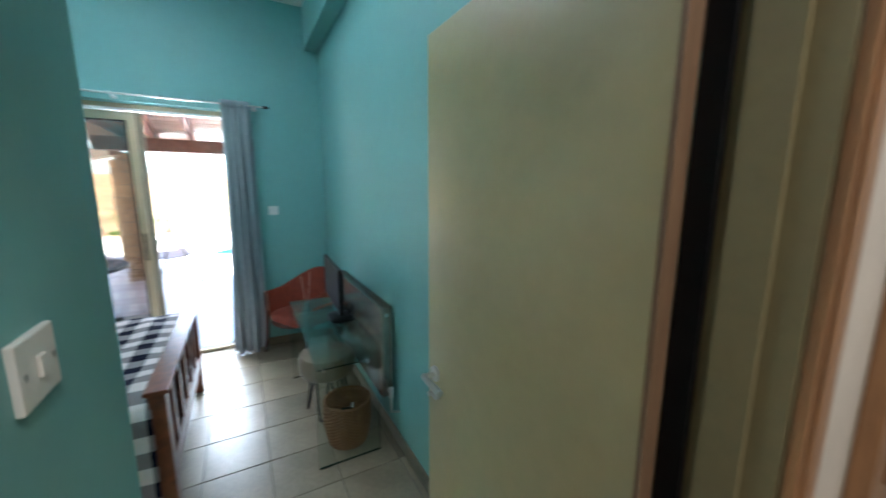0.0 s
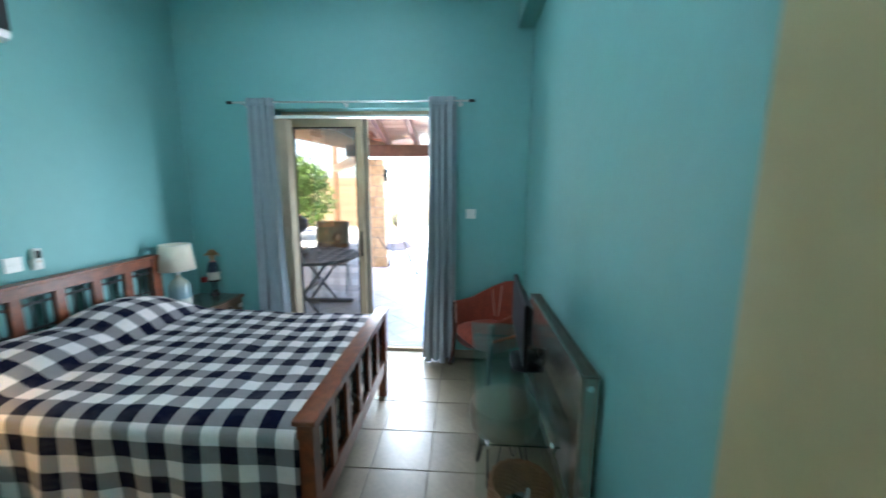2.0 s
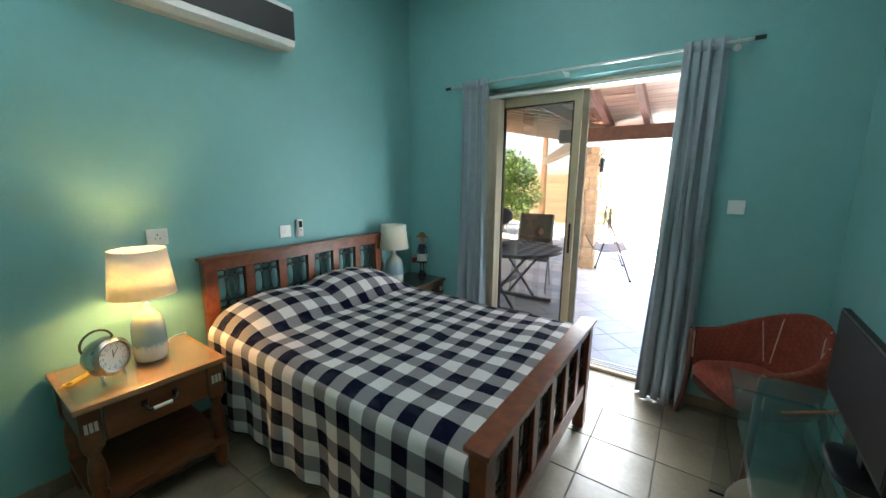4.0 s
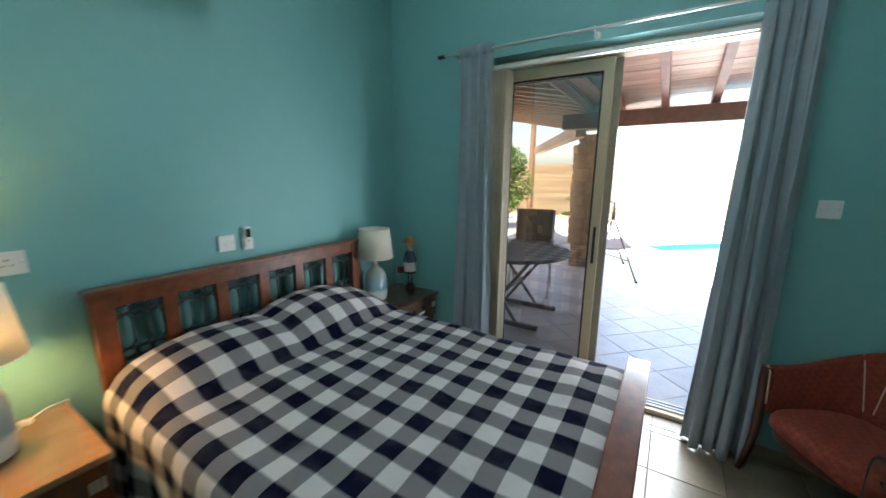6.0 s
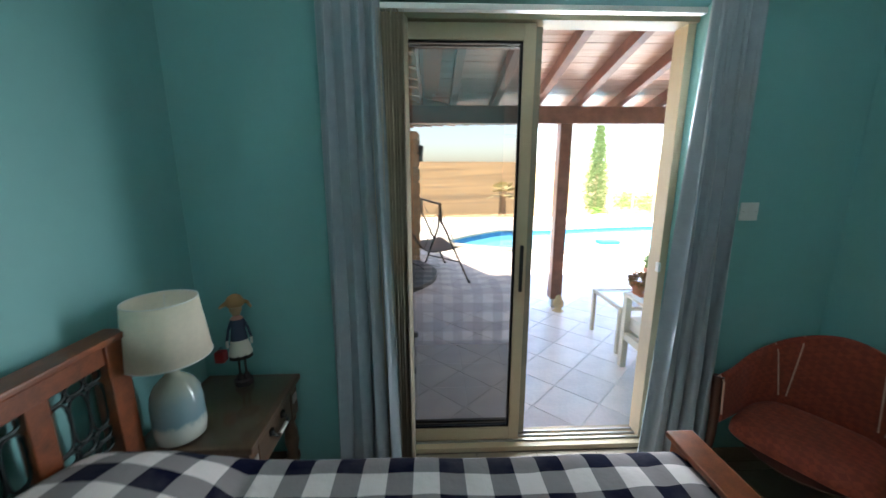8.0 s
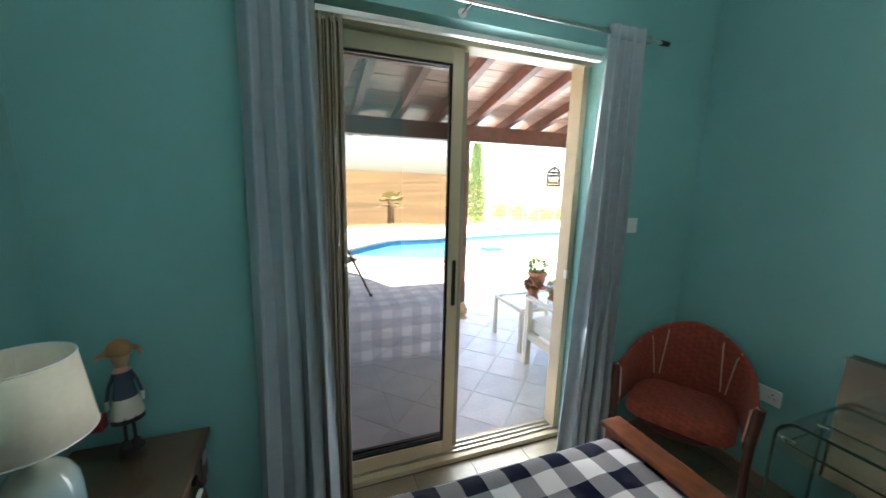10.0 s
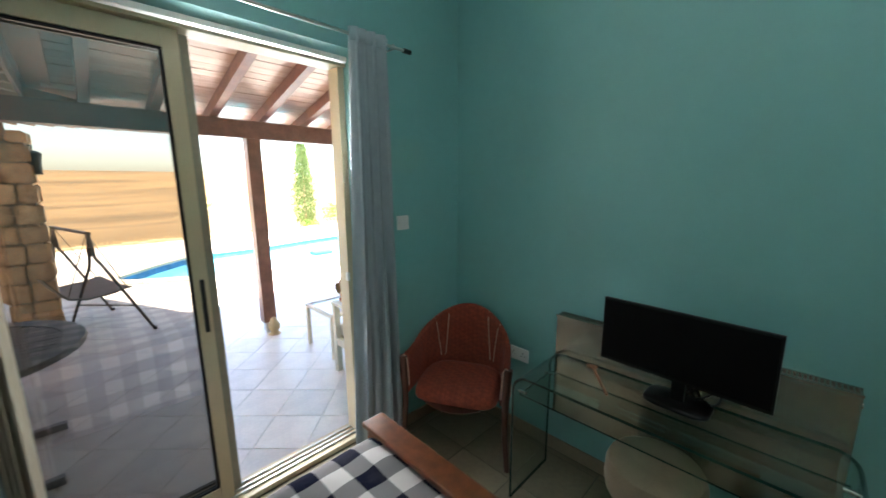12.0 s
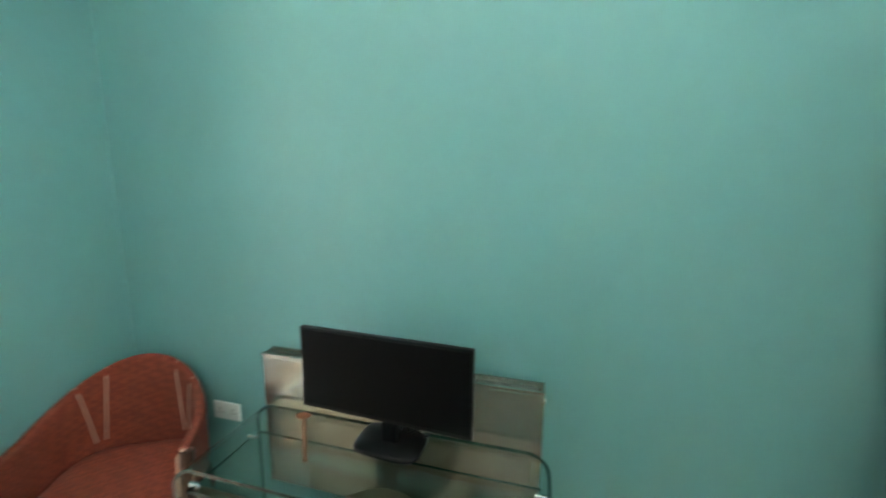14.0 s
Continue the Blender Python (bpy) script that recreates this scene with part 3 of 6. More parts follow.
# ---- the bed ----
def bed():
    b = thing("bed", -1.29, 2.47, 0, "red-brown varnished double bed with barred boards and iron grilles", "bed")
    def board(name, x0, x1, y0, y1, ztop, zrail, zlow, bars, cap):
        w = 0.075
        for y in (y0, y1 - w):
            bx("bed_post", BEDWOOD, b, (x0, x1, y, y + w, 0, ztop - 0.022), 0.004)
        bm = bmesh.new()
        box(bm, x0 - cap, x1 + cap, y0 - 0.012, y1 + 0.012, ztop - 0.022, ztop)
        part("top_cap", bm, BEDWOOD, b, bevel=0.006)
        bx("top_rail", BEDWOOD, b, (x0 + 0.008, x1 - 0.008, y0 + w, y1 - w, zrail, ztop - 0.023), 0.003)
        bx("lower_rail", BEDWOOD, b, (x0 + 0.008, x1 - 0.008, y0 + w, y1 - w, zlow - 0.10, zlow), 0.003)
        a0, a1 = y0 + w, y1 - w
        step = (a1 - a0 + 0.06) / bars
        for k in range(1, bars):
            c = a0 - 0.03 + k * step
            bx("bar", BEDWOOD, b, (x0 + 0.012, x1 - 0.012, c - 0.03, c + 0.03, zlow, zrail), 0.003)
        xm = (x0 + x1) / 2
        for k in range(bars):
            c0 = a0 + k * step
            c1 = a0 + (k + 1) * step - 0.06
            g = bmesh.new()
            h, wide = zrail - zlow, c1 - c0
            rows = ((0.042, 0.9), (0.155, 1.0), (0.042, 0.85), (0.042, 0.85), (0.155, 1.0)) if h > 0.34 else ((0.038, 0.9), (0.118, 1.0), (0.038, 0.85), (0.118, 1.0))
            z = zrail - 0.004
            for tall, fill in rows:
                for q in range(3):
                    cy, cz = c0 + wide * (q + 0.5) / 3, z - tall / 2
                    ry, rz = wide / 6 * fill, max(0.012, tall / 2 - 0.003)
                    if cz - rz < zlow:
                        continue
                    loop = []
                    for t in (k2 * math.pi / 8 for k2 in range(16)):
                        cs, sn = math.cos(t), math.sin(t)
                        loop.append((xm, cy + ry * math.copysign(abs(cs) ** 0.6, cs), cz + rz * math.copysign(abs(sn) ** 0.7, sn)))
                    tube(g, loop, 0.0048, 5, True)
                z -= tall
                if z > zlow + 0.01:
                    for q in range(4):
                        cy = c0 + wide * q / 3
                        if 0 < q < 3:
                            box(g, xm - 0.007, xm + 0.007, cy - 0.006, cy + 0.006, z - 0.006, z + 0.006)
            part("grille", g, IRON, b, "dark wrought iron grille")
    board("headboard", -2.245, -2.185, 1.76, 3.235, 1.07, 0.985, 0.62, 6, 0.012)
    board("footboard", -0.365, -0.300, 1.74, 3.135, 0.705, 0.625, 0.30, 6, 0.015)
    for y in (1.775, 3.08):
        bx("side_rail", BEDWOOD, b, (-2.185, -0.365, y, y + 0.03, 0.22, 0.36), 0.004)
    for y in (2.42,):
        bx("slat_support", BEDWOOD, b, (-2.185, -0.365, y, y + 0.05, 0.24, 0.30), 0.003)
    return b


bed()
mattress = thing("mattress", -1.28, 2.44, 0.37, "white mattress resting in the wooden bed frame", "mattress")
bx("core", WHITE, mattress, (-2.17, -0.385, 1.81, 3.075, 0.302, 0.56), 0.04)
spread = thing("bedspread", -1.28, 2.44, 0.6, "black, grey and white gingham fleece bedspread on the bed", "bedspread")


def pillow_rise(x, y):
    """The two pillows under the cloth."""
    h = 0.0
    for cy, hh in ((2.20, 0.11), (2.70, 0.15)):
        ax = max(0.0, 1 - ((x + 2.01) / 0.27) ** 2) if x > -2.01 else max(0.0, 1 - ((x + 2.01) / 0.30) ** 4)
        ay = max(0.0, 1 - abs((y - cy) / 0.43) ** 2.2)
        h = max(h, hh * ax ** 0.8 * ay ** 0.7)
    return h


def spread_f(u, v):
    s = -0.02 + u * 1.80
    x = -0.378 - s
    w = v * (0.54 + 1.33 + 0.42)
    d = w - 0.54
    calm = min(1.0, 0.25 + s / 0.8)
    nz = noise.noise(Vector((x * 3, d * 3, 0.3))) * 0.012 + noise.noise(Vector((x * 11, d * 9, 1.3))) * 0.006 + 0.004 * abs(noise.noise(Vector((x * 6 + d * 4, d * 14 - x * 5, 5))))
    if d < 0:
        k = -d
        wave = 0.018 * math.sin(x * 13 + 1.5 * math.sin(x * 3)) * min(1, k / 0.35) + 0.012 * math.sin(x * 29) * min(1, k / 0.4)
        y, z = 1.765 - 0.012 - min(k, 0.05) * 0.25 - 0.03 * k - wave * calm, 0.655 - k
        r = max(0.0, 0.05 - k)
        z += -0.012 * (r / 0.05) if k < 0.05 else 0
        ed = k
    elif d > 1.33:
        k = d - 1.33
        wave = 0.015 * math.sin(x * 15) * min(1, k / 0.3)
        y, z = 3.118 + 0.02 * k - 0.0 + wave * 0.5, 0.655 - k
    else:
        y = 1.765 + d * (1.353 / 1.33)
        edge = min(d, 1.33 - d)
        z = 0.662 - 0.02 * max(0.0, 1 - edge / 0.06) ** 2 + nz * min(1, edge / 0.08)
    if 0 <= d <= 1.33 and s > 0:
        z += 0.016 * abs(noise.noise(Vector((x * 6 + 2, d * 5, 3)))) * max(0.0, 1 - s / 0.8) * min(1, min(d, 1.33 - d) / 0.1)
    rise = pillow_rise(x, y)
    z += rise * (1.0 if 0 <= d <= 1.33 else max(0.0, 1 - (-d if d < 0 else d - 1.33) / 0.3)) + (0.022 * min(1.0, max(0.0, (-1.0 - x))) if 0 <= d <= 1.33 else 0.012 * min(1.0, max(0.0, -1.0 - x)))
    z += 0.007 * noise.noise(Vector((x * 5 + 4, y * 2.5, 7))) if 0 <= d <= 1.33 else 0
    return x, y, z


bm = bmesh.new()
sheet(bm, spread_f, 110, 130, uv=lambda u, v: (-0.02 + u * 1.80, 40 * 0.156 + 0.54 - v * 2.29))
part("cloth", bm, GINGHAM, spread, smooth=True, thick=0.006)
bm = bmesh.new()
tube(bm, [spread_f(k / 110, 0.0) for k in range(111)], 0.006, 6)
part("hem", bm, SLINGB, spread, "dark stitched hem", smooth=True)


# ---- lamps, tables and small things round the bed ----
def table_lamp(x, y, z, lit, label, r=0.135, tall=1.0, girth=1.0):
    l = thing("table_lamp", x, y, z, label, "lamp", "bedside lamps")
    bm = bmesh.new()
    lathe(bm, [(q * girth, z + h) for q, h in ((0, 0), (0.070, 0), (0.080, 0.008), (0.085, 0.05), (0.083, 0.15), (0.078, 0.19), (0.062, 0.225), (0.040, 0.248), (0.024, 0.262), (0.022, 0.285), (0, 0.285))], x, y, 36)
    part("base", bm, CERAMIC, l, "blue and cream glazed ceramic base", smooth=True)
    bm = bmesh.new()
    tube(bm, [(x, y, z + 0.285), (x, y, z + 0.36)], 0.012, 12)
    part("bulb_holder", bm, WHITEP, l, smooth=True)
    bm = bmesh.new()
    z0, z1 = z + 0.335, z + 0.555
    lathe(bm, [(r, z0), (r * 0.83, z1)], x, y, 48)
    part("shade", bm, SHADEM, l, "cream linen drum shade", smooth=True, thick=0.002)
    bm = bmesh.new()
    for zz, rr in ((z0, r), (z1, r * 0.83)):
        tube(bm, [(x + rr * math.cos(t), y + rr * math.sin(t), zz) for t in (k * math.pi / 24 for k in range(48))], 0.0025, 6, True)
    for k in range(3):
        t = k * 2.094
        tube(bm, [(x, y, z + 0.36), (x + r * 0.83 * math.cos(t), y + r * 0.83 * math.sin(t), z1 - 0.01)], 0.0015, 5)
    part("shade_ring", bm, WHITEP, l)
    bm = bmesh.new()
    lathe(bm, [(0, z + 0.36), (0.012, z + 0.365), (0.028, z + 0.40), (0.028, z + 0.425), (0.014, z + 0.452), (0, z + 0.455)], x, y, 18)
    part("bulb", bm, BULBM if lit else WHITEP, l, "glowing warm bulb" if lit else "unlit bulb", smooth=True)
    l.scale.z = tall
    return l


table_lamp(-2.04, 1.43, 0.634, True, "lit ceramic table lamp with cream shade beside the alarm clock", girth=0.84)
table_lamp(-2.12, 3.325, 0.603, False, "unlit ceramic table lamp with cream shade beside the figurine", 0.133, 0.965)


def nightstand(x0, x1, y0, y1, label, lift, wood=NSWOOD, lid=None):
    n = thing("nightstand", (x0 + x1) / 2, (y0 + y1) / 2, 0, label, "bedside table", "bedside tables")
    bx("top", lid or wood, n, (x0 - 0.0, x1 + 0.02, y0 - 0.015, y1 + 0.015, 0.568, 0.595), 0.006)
    bx("glass_cover", COVERG, n, (x0 + 0.03, x1 - 0.005, y0 + 0.01, y1 - 0.01, 0.5962, 0.602), 0.001, "thin glass cover")
    for y in (y0 + 0.035, y1 - 0.035):
        for x in (x0 + 0.03, x1 - 0.03):
            bm = bmesh.new()
            box(bm, x - 0.03, x + 0.03, y - 0.035, y + 0.035, 0.40, 0.568)
            lathe(bm, [(0.026, 0.40), (0.032, 0.385), (0.020, 0.36), (0.030, 0.31), (0.034, 0.25), (0.024, 0.20), (0.032, 0.185), (0.032, 0.17)], x, y, 18)
            lathe(bm, [(0.026, 0.135), (0.034, 0.10), (0.030, 0.05), (0.018, 0.0), (0, 0.0)], x, y, 18)
            part("leg", bm, wood, n, smooth=True)
        g = bmesh.new()
        for k in range(3):
            box(g, x1 + 0.0002, x1 + 0.005, y - 0.022 + k * 0.016, y - 0.011 + k * 0.016, 0.475, 0.515)
        part("inlay", g, SILVERP, n, "pale inlaid square")
    for y in (y0 + 0.012, y1 - 0.027):
        bx("side_panel", wood, n, (x0 + 0.05, x1 - 0.05, y, y + 0.015, 0.40, 0.568), 0.002)
    bx("back_panel", wood, n, (x0 + 0.012, x0 + 0.024, y0 + 0.07, y1 - 0.07, 0.40, 0.568), 0.002)
    dr = bx("drawer", wood, n, (x1 - 0.018, x1 - 0.002, y0 + 0.078, y1 - 0.078, 0.415, 0.558), 0.003)
    ym = (y0 + y1) / 2
    for q in (-1, 1):
        bm = bmesh.new()
        tube(bm, [(x1 - 0.002, ym + q * 0.058, 0.512), (x1 + 0.014, ym + q * 0.060, 0.502), (x1 + 0.024, ym + q * 0.052, 0.487), (x1 + 0.026, ym + q * 0.034, 0.484)], 0.0065, 8)
        lathe(bm, [(0, 0.498), (0.013, 0.500), (0.013, 0.524), (0, 0.526)], x1 + 0.001, ym + q * 0.058, 14)
        part("pull_bracket", bm, DARKMETAL, dr, "dark iron pull bracket", smooth=True)
    bm = bmesh.new()
    tube(bm, [(x1 + 0.026, ym - 0.036, 0.484), (x1 + 0.026, ym + 0.036, 0.484)], 0.0085, 14)
    part("pull_grip", bm, WHITEP, dr, "white turned pull grip", smooth=True)
    bx("shelf", wood, n, (x0 + 0.01, x1 - 0.005, y0 + 0.005, y1 - 0.005, 0.135, 0.17), 0.005)
    bm = bmesh.new()
    m = 24
    ys = [y0 + 0.065 + (y1 - y0 - 0.13) * k / m for k in range(m + 1)]
    lo = [0.105 + 0.028 * abs(math.sin(math.pi * k / m)) ** 0.5 - 0.018 * max(0, math.cos(math.pi * (2 * k / m - 1))) * (1 if 0.35 < k / m < 0.65 else 0) for k in range(m + 1)]
    va = [[bm.verts.new((x, y, z)) for x in (x1 - 0.024, x1 - 0.006) for z in (l, 0.134)] for y, l in zip(ys, lo)]
    for a, c in zip(va, va[1:]):
        for i, j in ((0, 1), (1, 3), (3, 2), (2, 0)):
            bm.faces.new((a[i], a[j], c[j], c[i]))
    bm.faces.new((va[0][0], va[0][1], va[0][3], va[0][2])), bm.faces.new((va[-1][0], va[-1][1], va[-1][3], va[-1][2]))
    part("apron", bm, wood, n)
    n.scale.z = 1 + lift / 0.6
    return n


nightstand(-2.27, -1.79, 1.10, 1.645, "brown bedside table with drawer and lamplit top, under the lit lamp", 0.03, NSWOOD, NSTOP_LIT)
nightstand(-2.27, -1.85, 3.262, 3.74, "shaded brown bedside table with a drawer, under the unlit lamp", 0.0, NSWOOD_DIM)


lead = thing("lamp_cable", -2.18, 1.52, 0.634, "white lamp cable with an inline switch on the bedside table", "cable")
bm = bmesh.new()
tube(bm, [(-2.10, 1.45, 0.64), (-2.14, 1.50, 0.639), (-2.17, 1.52, 0.64), (-2.20, 1.545, 0.64), (-2.245, 1.60, 0.641), (-2.265, 1.66, 0.635), (-2.268, 1.67, 0.45)], 0.003, 6)
part("wire", bm, WHITEP, lead, smooth=True)
bx("switch", WHITEP, lead, (-2.205, -2.165, 1.522, 1.542, 0.6345, 0.65), 0.004, turn=Matrix.Translation((-2.185, 1.532, 0)) @ Matrix.Rotation(radians(40), 4, "Z") @ Matrix.Translation((2.185, -1.532, 0)))


def alarm_clock(x, y, z):
    c = thing("alarm_clock", x, y, z, "round chromed alarm clock beside the lit table lamp", "clock")
    n = Vector((0.84, 0.40, 0.08)).normalized()
    side = Vector((0, 0, 1)).cross(n).normalized()
    up = n.cross(side)
    M = Matrix((( *side, 0), (*up, 0), (*n, 0), (0, 0, 0, 1))).transposed()
    M.translation = (x, y, z + 0.115)
    def turned(name, prof, m, parent, label=""):
        bm = bmesh.new()
        lathe(bm, prof, 0, 0, 40)
        bmesh.ops.transform(bm, matrix=M, verts=bm.verts[:])
        return part(name, bm, m, parent, label, smooth=True)
    body = turned("body", [(0, -0.078), (0.045, -0.070), (0.075, -0.045), (0.088, -0.005), (0.083, 0.03), (0.072, 0.036), (0.068, 0.040), (0.062, 0.038), (0.062, 0.028), (0, 0.028)], NICKEL, c)
    turned("dial", [(0, 0.0285), (0.061, 0.0285), (0.061, 0.030), (0, 0.030)], WHITEP, body, "white dial with black numerals")
    turned("glass", [(0, 0.037), (0.061, 0.037)], COVERG, body)
    bm = bmesh.new()
    for k in range(60):
        a = k * math.pi / 30
        l, w = (0.007, 0.0012) if k % 5 == 0 else (0.003, 0.0005)
        box(bm, -w, w, 0.050, 0.050 + l, 0.0305, 0.031, turn=M @ Matrix.Rotation(a, 4, "Z"))
    for a, l, w in ((radians(-5), 0.028, 0.002), (radians(-40), 0.042, 0.0013)):
        box(bm, -w, w, -0.006, l, 0.0315, 0.0322, turn=M @ Matrix.Rotation(a, 4, "Z"))
    part("hand", bm, BLACKP, body)
    for k in range(12):
        a = radians(30 * (k + 1))
        fc = bpy.data.curves.new("numeral", "FONT")
        fc.body, fc.size, fc.align_x, fc.align_y = str(k + 1), 0.014, "CENTER", "CENTER"
        t = new("numeral", fc)
        dg = bpy.context.evaluated_depsgraph_get()
        me = bpy.data.meshes.new_from_object(t.evaluated_get(dg))
        bpy.data.objects.remove(t)
        me.transform(M @ Matrix.Translation((0.042 * math.sin(a), 0.042 * math.cos(a), 0.0312)))
        me.materials.clear()
        me.materials.append(BLACKP)
        o = new("numeral", me)
        o.parent = body
    for sx in (-1, 1):
        f = Vector((x, y, 0)) + side * 0.045 * sx + n * 0.02
        bm = bmesh.new()
        tube(bm, [M @ Vector((0.045 * sx, -0.065, 0.01)), (f.x, f.y, z + 0.012)], 0.006, 8)
        lathe(bm, [(0, z), (0.010, z), (0.010, z + 0.012), (0, z + 0.014)], f.x, f.y, 14)
        part("foot", bm, CHROME, c, smooth=True)
    bm = bmesh.new()
    tube(bm, [M @ Vector((0.088 * math.cos(t) * 0.75 - 0.028, 0.072 + 0.055 * math.sin(t), 0)) for t in (k * math.pi / 10 for k in range(-1, 12))], 0.005, 8)
    part("carrying_handle", bm, DARKMETAL, c, "dark curved handle", smooth=True)
    return c


alarm_clock(-1.93, 1.245, 0.634)
bottle_opener = thing("comb", -2.03, 1.18, 0.634, "yellow plastic comb lying behind the alarm clock", "comb")
M = Matrix.Translation((-2.06, 1.18, 0.634)) @ Matrix.Rotation(radians(128.5), 4, "Z")
bm = bmesh.new()
tube(bm, [M @ Vector((-0.075 + 0.017 * math.cos(t), 0.017 * math.sin(t), 0.006)) for t in (k * math.pi / 8 for k in range(16))], 0.005, 6, True)
box(bm, -0.058, 0.10, -0.011, 0.011, 0.001, 0.009, turn=M)
part("strip", bm, YELLOWP, bottle_opener)


def figurine(x, y, z):
    """A small clothed figure with a lantern, kept as one plain shape."""
    bm = bmesh.new()
    lathe(bm, [(0, z), (0.036, z), (0.036, z + 0.018), (0, z + 0.018)], x, y, 20)
    for s in (-1, 1):
        tube(bm, [(x, y + s * 0.012, z + 0.018), (x, y + s * 0.011, z + 0.13)], 0.005, 8)
    # skirt with a ragged hem, tapering bodice, round head, bun of hair with two tails
    ring = []
    for zz, rr, jag in ((0.108, 0.046, 0.010), (0.125, 0.044, 0.0), (0.150, 0.036, 0.0), (0.165, 0.033, 0.0), (0.215, 0.025, 0.0), (0.243, 0.021, 0.0), (0.250, 0.008, 0.0)):
        ring.append([bm.verts.new((x + rr * 0.75 * math.cos(t), y + rr * math.sin(t), z + zz + jag * (1 if k % 2 else -1))) for k, t in ((k, k * math.pi / 10) for k in range(20))])
    for a, b in zip(ring, ring[1:]):
        for k in range(20):
            bm.faces.new((a[k], a[(k + 1) % 20], b[(k + 1) % 20], b[k]))
    bm.faces.new(ring[0][::-1]), bm.faces.new(ring[-1])
    lathe(bm, [(0, z + 0.245), (0.014, z + 0.250), (0.024, z + 0.268), (0.024, z + 0.286), (0.014, z + 0.300), (0, z + 0.303)], x, y, 18)
    lathe(bm, [(0.022, z + 0.277), (0.033, z + 0.284), (0.035, z + 0.298), (0.026, z + 0.314), (0.010, z + 0.322), (0, z + 0.323)], x, y, 18)
    for s in (-1, 1):
        tube(bm, [(x, y + s * 0.026, z + 0.296), (x + 0.004, y + s * 0.046, z + 0.288), (x + 0.004, y + s * 0.058, z + 0.280 - 0.012 * (s < 0))], 0.009, 8, taper=0.004)
        tube(bm, [(x, y + s * 0.018, z + 0.240), (x + 0.004, y + s * 0.036, z + 0.20), (x + 0.008, y + s * 0.046, z + 0.158), (x + 0.014, y + s * 0.045, z + 0.138)], 0.0055, 8)
        lathe(bm, [(0, z + 0.016), (0.014, z + 0.018), (0.013, z + 0.034), (0.004, z + 0.040)], x + 0.004, y + s * 0.013, 10)
    bmesh.ops.transform(bm, matrix=Matrix.Translation((x, y, z)) @ Matrix.Rotation(radians(120), 4, "Z") @ Matrix.Diagonal((1.08, 1.08, 1.36, 1)) @ Matrix.Translation((-x, -y, -z)), verts=bm.verts[:])
    o = part("figurine", bm, DOLLM, None, "small cloth figurine in a dark bodice and white skirt", smooth=True)
    return tagged(o, category="figurine")


figurine(-2.055, 3.665, 0.603)
lan = thing("small_lantern", -2.125, 3.63, 0.76, "tiny red toy lantern hung from the cloth figurine's hand", "ornament")
bx("case", REDP, lan, (-2.145, -2.105, 3.61, 3.65, 0.735, 0.785), 0.004)
bm = bmesh.new()
tube(bm, [(-2.125, 3.63 + 0.012 * math.cos(t), 0.787 + 0.016 * math.sin(t)) for t in (k * math.pi / 6 for k in range(7))], 0.0015, 6)
part("ring", bm, DARKMETAL, lan)


def wall_plate(name, loc, n, w, h, kind, label, group="white wall switches and sockets"):
    """n: the way that it faces, x, -x or -y."""
    p = thing(name, *loc, label, "socket" if name == "wall_socket" else "switch", group)
    M = {"x": Matrix.Rotation(radians(90), 4, "Z"), "-x": Matrix.Rotation(radians(-90), 4, "Z"), "-y": Matrix.Identity(4)}[n]
    M = Matrix.Translation(loc) @ M
    def b(nm, m, q, bev=0.002):
        bm = bmesh.new()
        box(bm, *q)
        bmesh.ops.transform(bm, matrix=M, verts=bm.verts[:])
        return part(nm, bm, m, p, bevel=bev)
    pl = b("plate", WHITEP, (-w / 2, w / 2, -0.009, 0, -h / 2, h / 2), 0.003)
    if kind == "switch":
        b("rocker", WHITEP, (-0.008, 0.008, -0.0135, -0.0092, -0.013, 0.013), 0.0015)
    elif kind == "plug":
        for s in ([0] if w < 0.1 else [-0.035, 0.035]):
            for q in ((s - 0.003, s + 0.003, 0.008, 0.016), (s - 0.014, s - 0.008, -0.01, -0.005), (s + 0.008, s + 0.014, -0.01, -0.005)):
                b("pin_hole", BLACKP, (q[0], q[1], -0.0098, -0.0092, q[2], q[3]), 0)
    for s in (-1, 1):
        b("screw", STEEL, (s * (w / 2 - 0.012) - 0.003, s * (w / 2 - 0.012) + 0.003, -0.0102, -0.0092, -0.003, 0.003), 0)
    return p


wall_plate("wall_switch", (0.345, NY, 1.385), "-y", 0.086, 0.086, "switch", "white square wall switch beside the patio door curtain")
wall_plate("wall_socket", (WX, 1.59, 1.21), "x", 0.098, 0.086, "plug", "white double wall socket above the lit bedside lamp")
wall_plate("wall_switch", (WX, 2.355, 1.165), "x", 0.086, 0.086, "switch", "white wall switch beside the remote above the headboard")
wall_plate("wall_switch", (CX, 0.362, 1.405), "x", 0.092, 0.080, "switch", "wide white wall switch beside the entrance door")
wall_plate("wall_socket", (EX, 3.225, 0.535), "-x", 0.146, 0.086, "plug", "white double wall socket behind the glass desk")
wall_plate("wall_socket", (EX, 1.25, 0.32), "-x", 0.146, 0.086, "plug", "white double wall socket low beside the open door")

rem = thing("remote_control", WX, 2.465, 1.17, "white air conditioner remote in its holder above the headboard", "remote control")
bx("holder", WHITEP, rem, (WX, WX + 0.022, 2.437, 2.493, 1.115, 1.18), 0.006)
body_ = bx("body", WHITEP, rem, (WX + 0.004, WX + 0.030, 2.442, 2.488, 1.125, 1.245), 0.012, smooth=True)
bx("screen", SCREENM, body_, (WX + 0.0302, WX + 0.032, 2.451, 2.479, 1.185, 1.232), 0.001)
bx("button", ALU, body_, (WX + 0.0302, WX + 0.033, 2.458, 2.472, 1.160, 1.172), 0.001)


